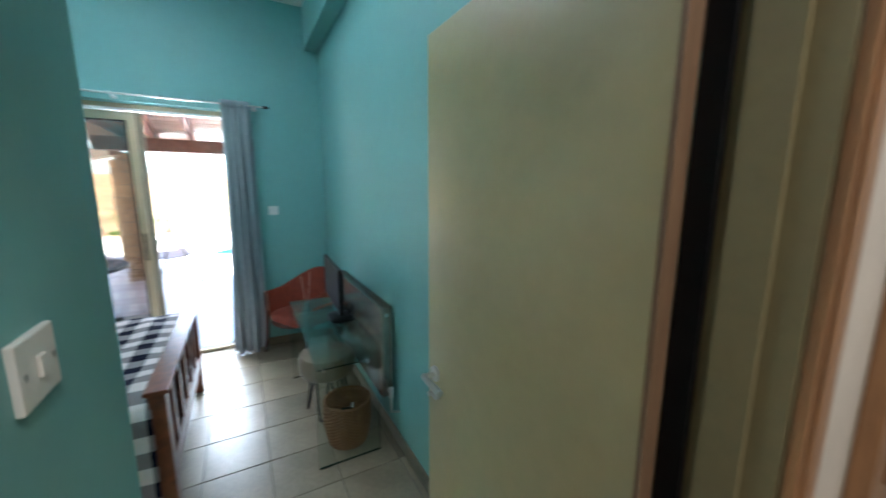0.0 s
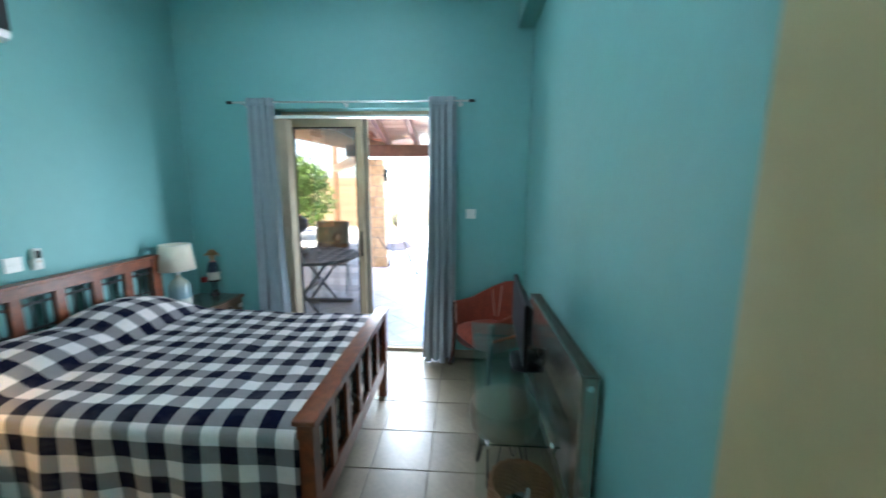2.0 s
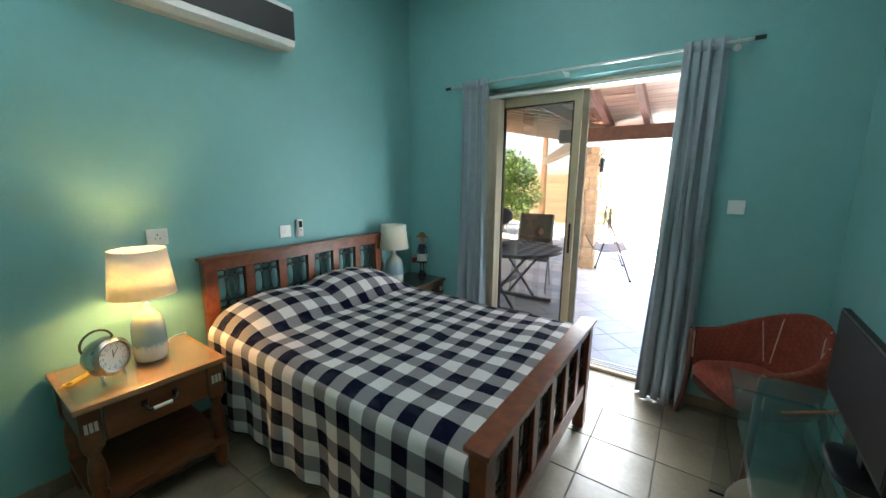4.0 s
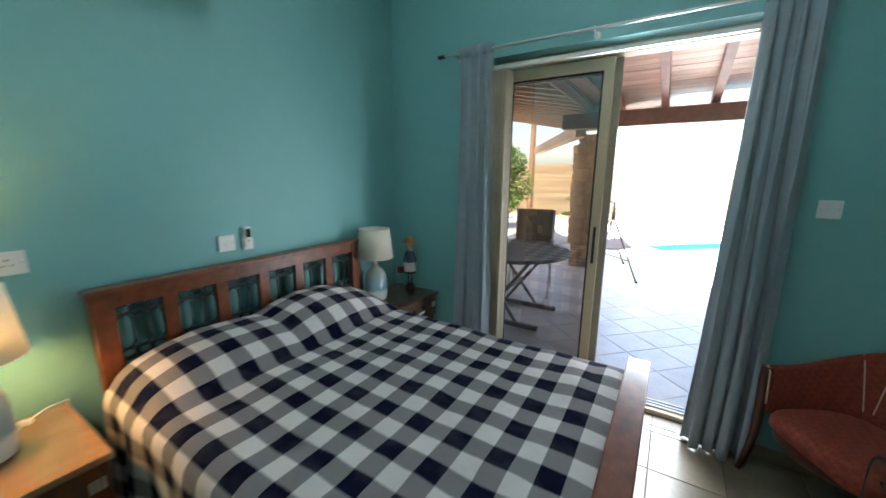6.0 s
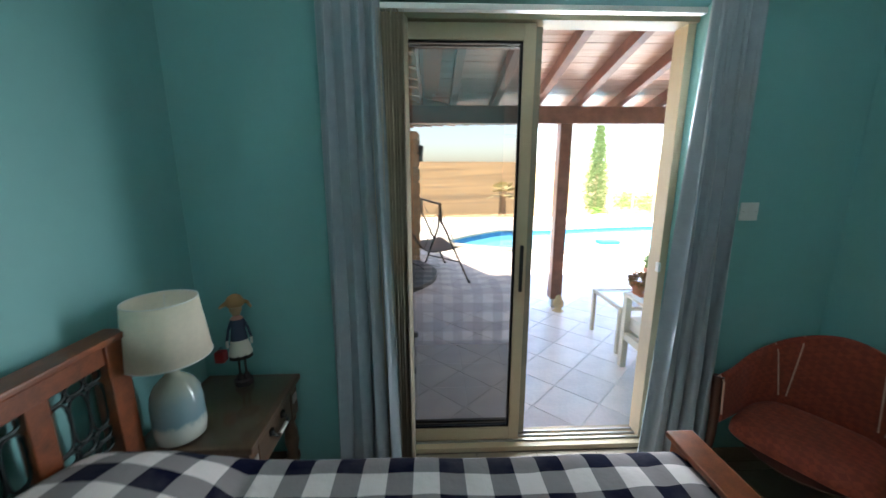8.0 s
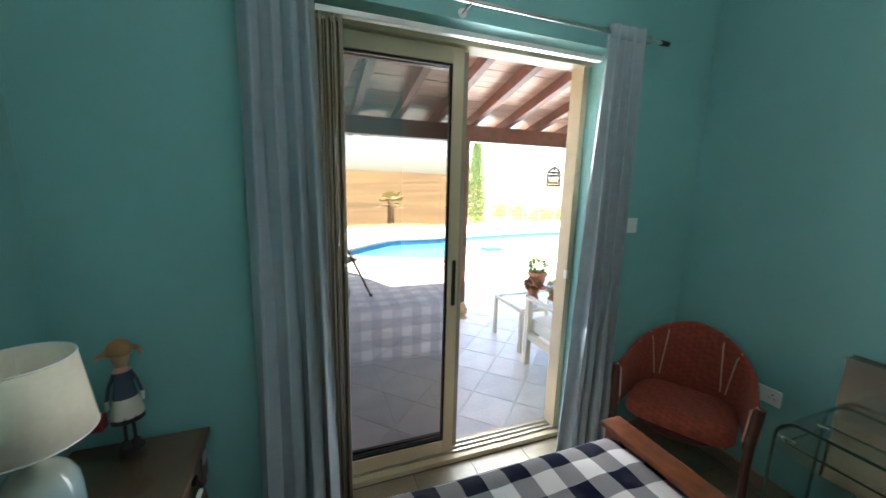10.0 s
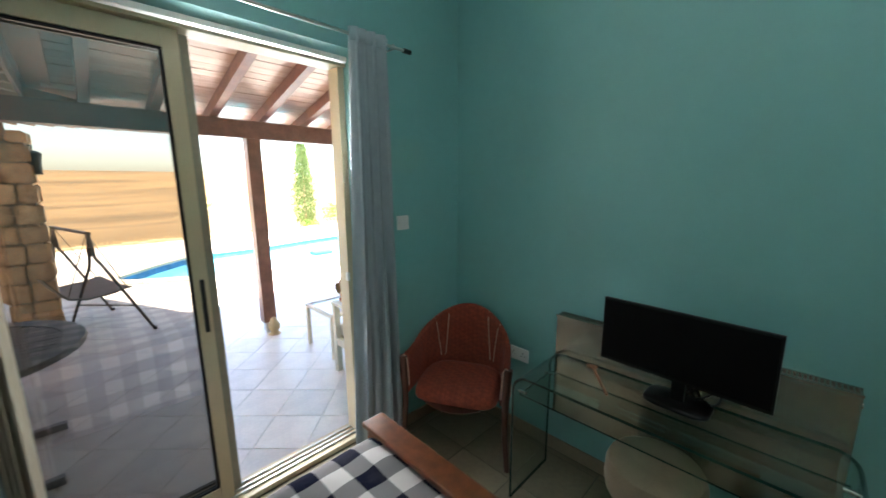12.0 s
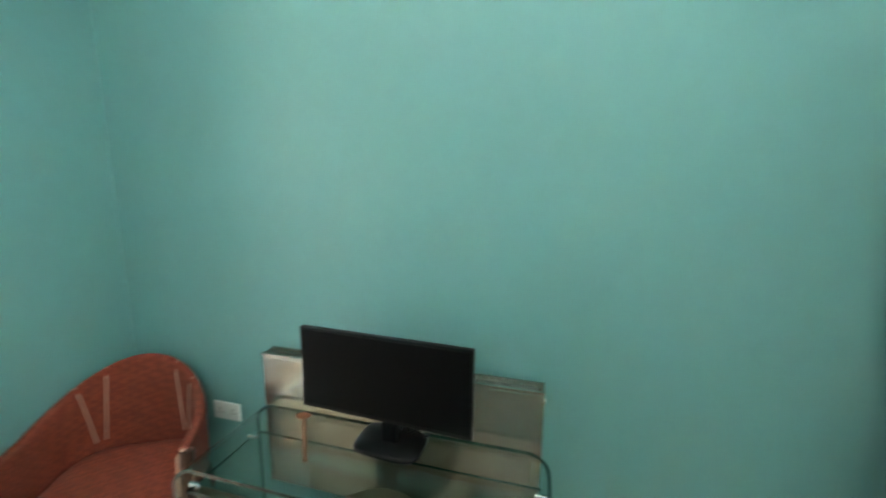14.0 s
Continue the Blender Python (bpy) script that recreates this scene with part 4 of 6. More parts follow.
def air_conditioner():
    a = thing("air_conditioner", WX, 1.88, 2.37, "wall-mounted air conditioner with black front and silver edges", "air conditioner")
    y0, y1, z0, z1, x = 1.33, 2.40, 2.355, 2.615, WX + 0.19
    bm = bmesh.new()
    prof = [(WX, z0 + 0.02), (WX + 0.13, z0), (x - 0.01, z0 + 0.018), (x, z0 + 0.045), (x - 0.004, z1 - 0.03), (x - 0.02, z1), (WX, z1)]
    r = [[bm.verts.new((px, y, pz)) for px, pz in prof] for y in (y0, y1)]
    for k in range(len(prof)):
        q = (k + 1) % len(prof)
        bm.faces.new((r[0][k], r[0][q], r[1][q], r[1][k]))
    bm.faces.new(r[0]), bm.faces.new(r[1][::-1])
    body = part("case", bm, SILVERP, a, "silver-white case", 0.004)
    bx("front_panel", ACDARK, a, (x - 0.002, x + 0.006, y0 + 0.004, y1 - 0.004, z0 + 0.055, z1 - 0.035), 0.002, "glossy black front panel")
    bx("outlet_flap", SILVERP, a, (x - 0.012, x + 0.004, y0 + 0.03, y1 - 0.06, z0 + 0.016, z0 + 0.045), 0.003)
    return a


air_conditioner()


# ---- desk side ----
def glass_desk():
    d = thing("glass_desk", 0.565, 2.31, 0, "bent clear glass desk with a lower shelf before the radiator", "desk")
    x0, x1, y0, y1, zt, th, r = 0.35, 0.715, 1.765, 2.945, 0.70, 0.012, 0.085
    path = [(y0, 0.0), (y0, zt - r)] + [(y0 + r - r * math.cos(t), zt - r + r * math.sin(t)) for t in (k * math.pi / 16 for k in range(1, 8))] + [(y0 + r, zt), (y1 - r, zt)]
    path += [(y1 - r + r * math.sin(t), zt - r + r * math.cos(t)) for t in (k * math.pi / 16 for k in range(1, 8))] + [(y1, zt - r), (y1, 0.0)]
    ins = []
    for k, (y, z) in enumerate(path):
        a, b = path[max(0, k - 1)], path[min(len(path) - 1, k + 1)]
        dy, dz = b[0] - a[0], b[1] - a[1]
        l = math.hypot(dy, dz)
        ins.append((y + dz / l * th, z - dy / l * th))
    bm, eb = bmesh.new(), bmesh.new()
    for p, q in ((path, 1), (ins, -1)):
        s = [[bm.verts.new((x, y, z)) for x in (x0, x1)] for y, z in p]
        for a, b in zip(s, s[1:]):
            bm.faces.new((a[0], a[1], b[1], b[0]))
    shell = part("top", bm, CLEARG, d, "clear bent glass sheet", smooth=True)
    for x in (x0, x1):
        s = [[eb.verts.new((x, y, z)) for y, z in (a, b)] for a, b in zip(path, ins)]
        for a, b in zip(s, s[1:]):
            eb.faces.new((a[0], a[1], b[1], b[0]))
    for ya, yb in ((y0, y0 + th), (y1 - th, y1)):
        box(eb, x0, x1, ya, yb, 0.0005, 0.004)
    part("edge", eb, GREENEDGE, shell, "dark green polished edge")
    bm = bmesh.new()
    for z in (0.588, 0.596):
        f = [bm.verts.new(v) for v in ((x0 + 0.02, y0 + th + 0.02, z), (x1 - 0.03, y0 + th + 0.02, z), (x1 - 0.03, y1 - th - 0.02, z), (x0 + 0.02, y1 - th - 0.02, z))]
        bm.faces.new(f)
    sh = part("shelf", bm, CLEARG, d, "clear glass lower shelf")
    bm = bmesh.new()
    a, b, c, e = x0 + 0.02, x1 - 0.03, y0 + th + 0.02, y1 - th - 0.02
    for p in (((a, c), (b, c)), ((b, c), (b, e)), ((b, e), (a, e)), ((a, e), (a, c))):
        v = [bm.verts.new((*q, z)) for q, z in ((p[0], 0.588), (p[1], 0.588), (p[1], 0.596), (p[0], 0.596))]
        bm.faces.new(v)
    part("shelf_edge", bm, GREENEDGE, sh)
    for x in (x0 + 0.05, x1 - 0.06):
        for y, s in ((y0 + th, 1), (y1 - th, -1)):
            bm = bmesh.new()
            tube(bm, [(x, y, 0.592), (x, y + s * 0.04, 0.592)], 0.009, 12)
            part("clamp", bm, CHROME, d, "chrome shelf clamp", smooth=True)
    return d


glass_desk()


def monitor():
    m = thing("monitor", 0.60, 2.31, 0.70, "wide black computer monitor on an oval stand on the desk", "monitor")
    bx("case", BLACKP, m, (0.592, 0.613, 2.012, 2.622, 0.815, 1.108), 0.004)
    bx("screen", SCREENM, m, (0.5895, 0.5918, 2.02, 2.614, 0.83, 1.10), 0.0005, "dark switched-off screen")
    bx("back_cover", BLACKP, m, (0.6132, 0.650, 2.15, 2.48, 0.86, 1.05), 0.012)
    bm = bmesh.new()
    rings = []
    for k, z in ((0.97, 0.7005), (1.0, 0.704), (0.99, 0.711), (0.90, 0.717), (0.30, 0.721)):
        rings.append([bm.verts.new((0.645 + k * 0.085 * math.copysign(abs(math.cos(t)) ** 0.5, math.cos(t)), 2.31 + k * 0.122 * math.copysign(abs(math.sin(t)) ** 0.5, math.sin(t)), z)) for t in (q * math.pi / 24 + 0.01 for q in range(48))])
    for a, b in zip(rings, rings[1:]):
        for q in range(48):
            bm.faces.new((a[q], a[(q + 1) % 48], b[(q + 1) % 48], b[q]))
    bm.faces.new(rings[0][::-1]), bm.faces.new(rings[-1])
    part("stand_base", bm, BLACKP, m, smooth=True)
    bx("stand_neck", BLACKP, m, (0.625, 0.65, 2.285, 2.335, 0.71, 0.88), 0.005)
    m.rotation_euler = (0, 0, radians(-3.0))
    m.location.x -= 0.016
    return m


monitor()
cable = thing("cable", 0.68, 2.25, 0.70, "coiled black cables behind the monitor on the glass desk", "cable")
bm = bmesh.new()
for k, (r, dz) in enumerate(((0.05, 0.0), (0.06, 0.012), (0.045, 0.022))):
    tube(bm, [(0.685 + 0.3 * r * math.cos(t), 2.22 + r * math.sin(t) + 0.01 * k, 0.76 + dz + r * math.cos(t + k)) for t in (q * math.pi / 8 for q in range(16))], 0.0045, 6, True)
tube(bm, [(0.66, 2.26, 0.80), (0.67, 2.24, 0.74), (0.69, 2.20, 0.706)], 0.0045, 6)
part("loop", bm, BLACKP, cable, smooth=True)
spoon = thing("wooden_stick", 0.50, 2.72, 0.70, "slim carved wooden back scratcher lying on the glass desk", "back scratcher")
bm = bmesh.new()
tube(bm, [(0.475, 2.54, 0.706), (0.66, 2.675, 0.707)], 0.006, 8)
part("handle", bm, WOODSTICK, spoon, smooth=True)
bm = bmesh.new()
lathe(bm, [(0, 0.702), (0.018, 0.703), (0.020, 0.709), (0, 0.712)], 0.675, 2.69, 16, 1.4)
part("head", bm, WOODSTICK, spoon, smooth=True)


def radiator():
    r = thing("radiator", 0.79, 2.37, 0.3, "grey enamelled radiator with slotted top grille behind the desk", "radiator")
    x0, x1, y0, y1, z0, z1 = 0.752, 0.822, 1.80, 2.935, 0.31, 0.90
    bx("front_panel", RADM, r, (x0, x0 + 0.012, y0 + 0.004, y1 - 0.004, z0, z1 - 0.012), 0.004)
    bx("rear_panel", RADM, r, (x1 - 0.014, x1, y0 + 0.004, y1 - 0.004, z0, z1 - 0.012), 0.004)
    for y in (y0, y1 - 0.004):
        bx("side_cover", RADM, r, (x0 + 0.0125, x1 - 0.0145, y, y + 0.004, z0 + 0.01, z1 - 0.008), 0.001)
    g = bmesh.new()
    box(g, x0 - 0.001, x0 + 0.008, y0, y1, z1 - 0.011, z1)
    box(g, x1 - 0.008, x1 + 0.001, y0, y1, z1 - 0.011, z1)
    top = part("top_grille", g, RADM, r)
    n = 78
    me = None
    for k in range(n):
        y = y0 + 0.008 + (y1 - y0 - 0.016) * k / (n - 1)
        if me is None:
            o = bx("grille_bar", RADM, top, (x0 + 0.008, x1 - 0.008, y - 0.002, y + 0.002, z1 - 0.005, z1 - 0.001), 0)
            me, base = o.data, y
        else:
            o = new("grille_bar", me)
            o.parent = top
            o.location.y = y - base
    # solid dark block that paints the shade seen through the top slots
    bx("core", ACDARK, r, (x0 + 0.014, x1 - 0.016, y0 + 0.02, y1 - 0.02, z0 + 0.03, z1 - 0.013), 0, "dark block for the shaded inside")
    for y in (y0 + 0.2, y1 - 0.2):
        bx("wall_bracket", RADM, r, (x1, EX, y - 0.015, y + 0.015, z0 + 0.05, z1 - 0.08), 0.001)
    bm = bmesh.new()
    tube(bm, [(x0 + 0.035, y0 - 0.004, z1 - 0.05), (x0 + 0.035, y0, z1 - 0.05)], 0.014, 16)
    part("plug", bm, CHROME, r, "chromed end plug", smooth=True)
    bm = bmesh.new()
    tube(bm, [(x0 + 0.035, y0 - 0.0, z0 + 0.05), (x0 + 0.035, y0 - 0.05, z0 + 0.05)], 0.009, 10)
    tube(bm, [(x0 + 0.035, y0 - 0.05, z0 + 0.05), (x0 + 0.035, y0 - 0.05, z0 - 0.07), (EX - 0.001, y0 - 0.05, z0 - 0.085)], 0.008, 10)
    part("pipe", bm, STEEL, r, "thin supply pipe", smooth=True)
    bm = bmesh.new()
    tube(bm, [(x0 + 0.035, y0 - 0.05, z0 + 0.025), (x0 + 0.035, y0 - 0.05, z0 + 0.09)], 0.015, 16)
    part("valve", bm, SILVERP, r, "pale radiator valve", smooth=True)
    return r


radiator()


def tub_chair(x, y, rz):
    c = thing("tub_chair", 0, 0, 0, "brick-red woven tub chair with pale piping and dark legs", "armchair")
    # faces -y before it is turned
    def rim(a):
        """The height of the back's rim at the angle a from the back."""
        k = min(1, abs(a) / 1.95)
        return 0.820 - 0.205 * (0.5 - 0.5 * math.cos(k * math.pi)) ** 0.95
    R0, R1 = 0.245, 0.285
    END = 1.88
    def at(a, r):
        """A round back that runs into straight, slightly splayed arms."""
        if abs(a) <= 1.571:
            return r * math.sin(a), r * 0.98 * math.cos(a)
        k = abs(a) - 1.571
        return math.copysign(r + 0.035 * k, a), -k * 0.47
    bm = bmesh.new()
    N, K = 40, 12
    def shell(u, v):
        a = (u - 0.5) * 2 * END
        top = rim(a)
        ang = v * 2 * math.pi
        z0 = 0.36
        cz, hz = (top + z0) / 2, (top - z0) / 2
        t = math.cos(ang)
        s = math.sin(ang)
        z = cz + hz * (abs(t) ** 0.35) * (1 if t > 0 else -1)
        r = (R0 + R1) / 2 + (R1 - R0) / 2 * (abs(s) ** 0.6) * (1 if s > 0 else -1)
        r += 0.012 * ((z - 0.36) / 0.5)
        return (*at(a, r), z)
    sheet(bm, shell, N, 20)
    bmesh.ops.remove_doubles(bm, verts=bm.verts[:], dist=0.0005)
    bmesh.ops.holes_fill(bm, edges=[e for e in bm.edges if e.is_boundary], sides=60)
    back = part("backrest", bm, REDCLOTH, c, smooth=True)
    bm = bmesh.new()
    def seat(u, v):
        a = u * 2 * math.pi
        t = v * math.pi / 2
        e = 0.36
        px, py = 0.240 * math.copysign(abs(math.cos(a)) ** 0.45, math.cos(a)), 0.212 * math.copysign(abs(math.sin(a)) ** (0.45 if math.sin(a) < 0 else 0.8), math.sin(a)) + 0.004
        rr = math.cos(t) ** 0.35 if v < 1 else 0
        return px * rr, py * rr, 0.362 + 0.085 * math.sin(t) ** 0.7
    sheet(bm, seat, 44, 12, close_u=True)
    bmesh.ops.remove_doubles(bm, verts=bm.verts[:], dist=0.0005)
    bmesh.ops.holes_fill(bm, edges=[e for e in bm.edges if e.is_boundary], sides=60)
    part("seat", bm, REDCLOTH, c, smooth=True)
    for s in (-1, 1):
        for a0, a1 in ((0.50, 0.62), (0.88, 0.74)):
            bm = bmesh.new()
            pts = []
            for k in range(13):
                v = k / 12
                a = s * (a0 + (a1 - a0) * v)
                top = rim(a)
                z = top + 0.004 - v * (top - 0.46)
                r = R0 + 0.012 * ((z - 0.36) / 0.5) + (0.018 * (1 - v * 6) if v < 1 / 6 else 0) - 0.001
                pts.append((*at(a, r), z))
            tube(bm, pts, 0.003, 6)
            part("piping", bm, PIPING, back, "pale pink piping")
        bm = bmesh.new()
        a = s * (END + 0.03)
        top = rim(a)
        pts = [(*at(a, R0 + 0.001), 0.42), (*at(a, R0 + 0.01), top - 0.03), (*at(a, (R0 + R1) / 2 + 0.008), top + 0.0), (*at(a, R1 + 0.010), top - 0.03), (*at(a, R1 + 0.012), 0.45)]
        tube(bm, pts, 0.0045, 6)
        part("piping", bm, PIPING, back, "pale pink piping")
        bm = bmesh.new()
        fx, fy = at(s * (END + 0.02), 0.279)
        tube(bm, [(fx + s * 0.004, fy + 0.004, top - 0.012), (fx, fy - 0.004, top - 0.09), (fx - s * 0.006, fy - 0.004, 0.42), (fx - s * 0.008, fy - 0.006, 0.30), (fx - s * 0.002, fy - 0.014, 0.15), (fx + s * 0.014, fy - 0.036, 0.0)], 0.024, 10, taper=0.015)
        part("front_leg", bm, LEGWOOD, c, "dark curved front leg", smooth=True)
        bm = bmesh.new()
        tube(bm, [(s * 0.19, 0.20, 0.38), (s * 0.205, 0.25, 0.18), (s * 0.215, 0.30, 0.0)], 0.02, 10, taper=0.013)
        part("rear_leg", bm, LEGWOOD, c, smooth=True)
    bm = bmesh.new()
    lathe(bm, [(0, 0.34), (0.215, 0.34), (0.23, 0.356), (0, 0.356)], 0, -0.03, 28)
    part("seat_frame", bm, LEGWOOD, c)
    c.location, c.rotation_euler = (x, y, 0), (0, 0, radians(rz))
    c.scale = (1.07, 1.03, 1)
    return c


tub_chair(0.50, 3.43, -62)


def stool(x, y):
    s = thing("stool", x, y, 0, "round taupe velvet stool with black hairpin legs", "stool")
    bm = bmesh.new()
    lathe(bm, [(0, 0.30), (0.165, 0.30), (0.185, 0.315), (0.192, 0.36), (0.190, 0.42), (0.178, 0.448), (0.14, 0.458), (0, 0.462)], x, y, 44)
    part("seat", bm, STOOLC, s, smooth=True)
    for k in range(4):
        a = math.pi / 4 + k * math.pi / 2 + 0.25
        cx, cy = math.cos(a), math.sin(a)
        tx, ty = -cy, cx
        bm = bmesh.new()
        pts = [(x + cx * 0.10 + tx * w, y + cy * 0.10 + ty * w, 0.30) for w in (-0.045,)]
        pts += [(x + cx * 0.155 + tx * w, y + cy * 0.155 + ty * w, z) for w, z in ((-0.012, 0.02), (-0.006, 0.0065), (0.006, 0.0065), (0.012, 0.02))]
        pts += [(x + cx * 0.10 + tx * 0.045, y + cy * 0.10 + ty * 0.045, 0.30)]
        tube(bm, pts, 0.006, 8)
        part("hairpin_leg", bm, DARKMETAL, s, "black hairpin leg", smooth=True)
    return s


stool(0.525, 2.34)


def basket(x, y):
    b = thing("wicker_basket", x, y, 0, "honey-coloured wicker waste basket holding leaflets near the desk", "basket")
    rows, n = 24, 20
    bm = bmesh.new()
    for i in range(rows):
        z = 0.012 + i * 0.0112
        r = 0.115 + 0.028 * math.sin(min(1, i / rows * 1.15) * math.pi * 0.62)
        tube(bm, [(x + (r + 0.0035 * (1 if (k + i) % 2 else -1)) * math.cos(t), y + (r + 0.0035 * (1 if (k + i) % 2 else -1)) * math.sin(t), z) for k, t in ((k, k * math.pi / n) for k in range(2 * n))], 0.0062, 5, True)
    part("weave", bm, RATTAN, b, "woven wicker wall", smooth=True)
    bm = bmesh.new()
    for j in range(2):
        tube(bm, [(x + (0.138 + 0.006 * math.cos(9 * t + j * 3.14)) * math.cos(t), y + (0.138 + 0.006 * math.cos(9 * t + j * 3.14)) * math.sin(t), 0.282 + 0.006 * math.sin(9 * t + j * 3.14)) for t in (k * math.pi / 48 for k in range(96))], 0.0075, 6, True)
    part("rim", bm, RATTAN, b, "twisted wicker rim", smooth=True)
    bm = bmesh.new()
    lathe(bm, [(0, 0.003), (0.112, 0.003), (0.112, 0.010), (0, 0.010)], x, y, 24)
    part("bottom", bm, RATTAN, b)
    return b


basket(0.565, 1.955)
for q, (dx, dy, rz, m, l) in enumerate(((-0.02, 0.02, 20, GREYPL, "grey folded leaflet inside the wicker basket"), (0.03, 0.0, 70, WHITEP, "white folded leaflet inside the wicker basket"), (0.0, -0.04, -30, GREENEDGE, "dark green card box inside the wicker basket"))):
    t = Matrix.Translation((0.565 + dx, 1.955 + dy, 0.011)) @ Matrix.Rotation(radians(rz), 4, "Z")
    e = thing("leaflet", 0.565 + dx, 1.955 + dy, 0.011, l, "paper")
    bx("sheet", m, e, (-0.045, 0.045, -0.007, 0.007, 0, 0.19 + 0.02 * q), 0.002, turn=t)


# ---- the patio, pool and garden ----
def slab_with_hole(name, material, outer, hole, z, depth, label):
    bm = bmesh.new()
    edges = []
    for loop in (outer, hole):
        vs = [bm.verts.new((x, y, z)) for x, y in loop]
        edges += [bm.edges.new((a, b)) for a, b in zip(vs, vs[1:] + vs[:1])]
    bmesh.ops.triangle_fill(bm, edges=edges, use_beauty=True)
    ex = bmesh.ops.extrude_edge_only(bm, edges=[e for e in bm.edges if e.is_boundary])
    for v in ex["geom"]:
        if isinstance(v, bmesh.types.BMVert):
            v.co.z -= depth
    return tagged(part(name, bm, material, None, label), kind="structure")


def rounded(points, n=8):
    """A closed smooth line through a few corners."""
    out, m = [], len(points)
    for i in range(m):
        p0, p1, p2, p3 = (Vector(points[(i + k) % m]) for k in (-1, 0, 1, 2))
        for k in range(n):
            t = k / n
            out.append(tuple(0.5 * ((2 * p1) + (p2 - p0) * t + (2 * p0 - 5 * p1 + 4 * p2 - p3) * t * t + (3 * p1 - p0 - 3 * p2 + p3) * t ** 3)))
    return out


POOL = rounded([(-0.75, 10.35), (0.3, 9.65), (1.6, 9.25), (4.0, 9.1), (6.8, 9.6), (8.2, 11.2), (7.4, 12.9), (4.8, 12.75), (2.0, 12.2), (0.95, 12.15), (0.35, 11.75), (-0.35, 11.05)])
slab_with_hole("patio", PGROUT, [(-9, NOUT + 0.001), (10, NOUT + 0.001), (10, 15.4), (-9, 15.4)], POOL, -0.0145, 0.30, "pale patio and pool deck")
bm = bmesh.new()
vs = [bm.verts.new((x, y, -0.17)) for x, y in POOL]
bm.faces.new(vs)
tagged(part("water", bm, WATERM, None, "clear blue swimming pool water"), kind="structure")
bm = bmesh.new()
lo, hi = [bm.verts.new((x, y, -0.9)) for x, y in POOL], [bm.verts.new((x, y, -0.05)) for x, y in POOL]
cen = Vector((3.6, 11.1, 0))
for ring in (lo, hi):
    for v in ring:
        d = (cen - v.co).normalized()
        v.co += Vector((d.x, d.y, 0)) * 0.004
for i in range(len(lo)):
    j = (i + 1) % len(lo)
    bm.faces.new((lo[i], lo[j], hi[j], hi[i]))
tagged(part("pool_lining", bm, POOLT, None, "dark blue mosaic pool lining"), kind="structure")
cop = tagged(new("pool_coping"), "cream stone coping round the pool", kind="structure")
cop.location = (3, 11, 0)
for i in range(0, len(POOL), 2):
    a, b = Vector((*POOL[i], 0)), Vector((*POOL[(i + 2) % len(POOL)], 0))
    d = (b - a)
    o = Vector((d.y, -d.x, 0)).normalized()
    bm = bmesh.new()
    q = [a + d * 0.01 - o * 0.03, b - d * 0.01 - o * 0.03, b - d * 0.01 + o * 0.27, a + d * 0.01 + o * 0.27]
    lo = [bm.verts.new((v.x, v.y, -0.0275)) for v in q]
    hi = [bm.verts.new((v.x, v.y, 0.012)) for v in q]
    bm.faces.new(lo), bm.faces.new(hi)
    for k in range(4):
        bm.faces.new((lo[k], lo[(k + 1) % 4], hi[(k + 1) % 4], hi[k]))
    part("coping_stone", bm, COPING, cop)
bx("pool_float", TEALF, None, (3.05, 3.55, 10.75, 11.05, -0.169, -0.09), 0.03)
tagged(bpy.data.objects["pool_float"], "small teal float lying on the pool water", "pool float")


def terrain():
    bm = bmesh.new()
    ys = [15.4 + 0.6 * k for k in range(12)] + [23 + 3 * 1.14 ** k * k for k in range(1, 26)]
    def hgt(x, y):
        d = max(0.0, y - 15.4)
        base = -0.32 - 1.1 * min(1, d / 25) + max(0.0, d - 25) * 0.036 * min(1.0, 140 / max(d, 1)) ** 0.35
        far = min(1.0, d / 60)
        return base + far * (5.5 * noise.noise(Vector((x / 170, y / 110, 0))) - 0.010 * x * min(1, d / 200)) + 0.05 * noise.noise(Vector((x / 2, y / 2, 4)))
    rows = []
    for y in ys:
        w = 14 + (y - 15) * 1.6
        rows.append([bm.verts.new((w * (k / 40 - 1), y, hgt(w * (k / 40 - 1), y))) for k in range(81)])
    for a, b in zip(rows, rows[1:]):
        for k in range(80):
            bm.faces.new((a[k], a[k + 1], b[k + 1], b[k]))
    # the ground carries on round the house
    return tagged(part("ground", bm, FIELDM, None, "dry golden stubble field rising to the horizon", smooth=True), kind="structure"), hgt


ground, hgt = terrain()
bm = bmesh.new()
for x0, x1, y0, y1 in ((-600, -9.01, -400, 15.39), (10.01, 600, -400, 15.39), (-9, 10, -400, -2.2)):
    f = [bm.verts.new(v) for v in ((x0, y0, -0.33), (x1, y0, -0.33), (x1, y1, -0.33), (x0, y1, -0.33))]
    bm.faces.new(f)
tagged(part("ground", bm, FIELDM, None, "dry ground round the house"), kind="structure")

edge = tagged(new("garden_edge"), "low row of rough pale edging stones along the deck", kind="structure")
edge.location = (0, 15.3, 0)
rnd = random.Random(5)
x = -7.0
while x < 9.5:
    w = rnd.uniform(0.22, 0.42)
    bm = bmesh.new()
    box(bm, x, x + w - 0.015, 15.22 + rnd.uniform(-0.02, 0.02), 15.38, -0.028, rnd.uniform(0.02, 0.09))
    part("edging_stone", bm, STONEM, edge, bevel=0.012)
    x += w


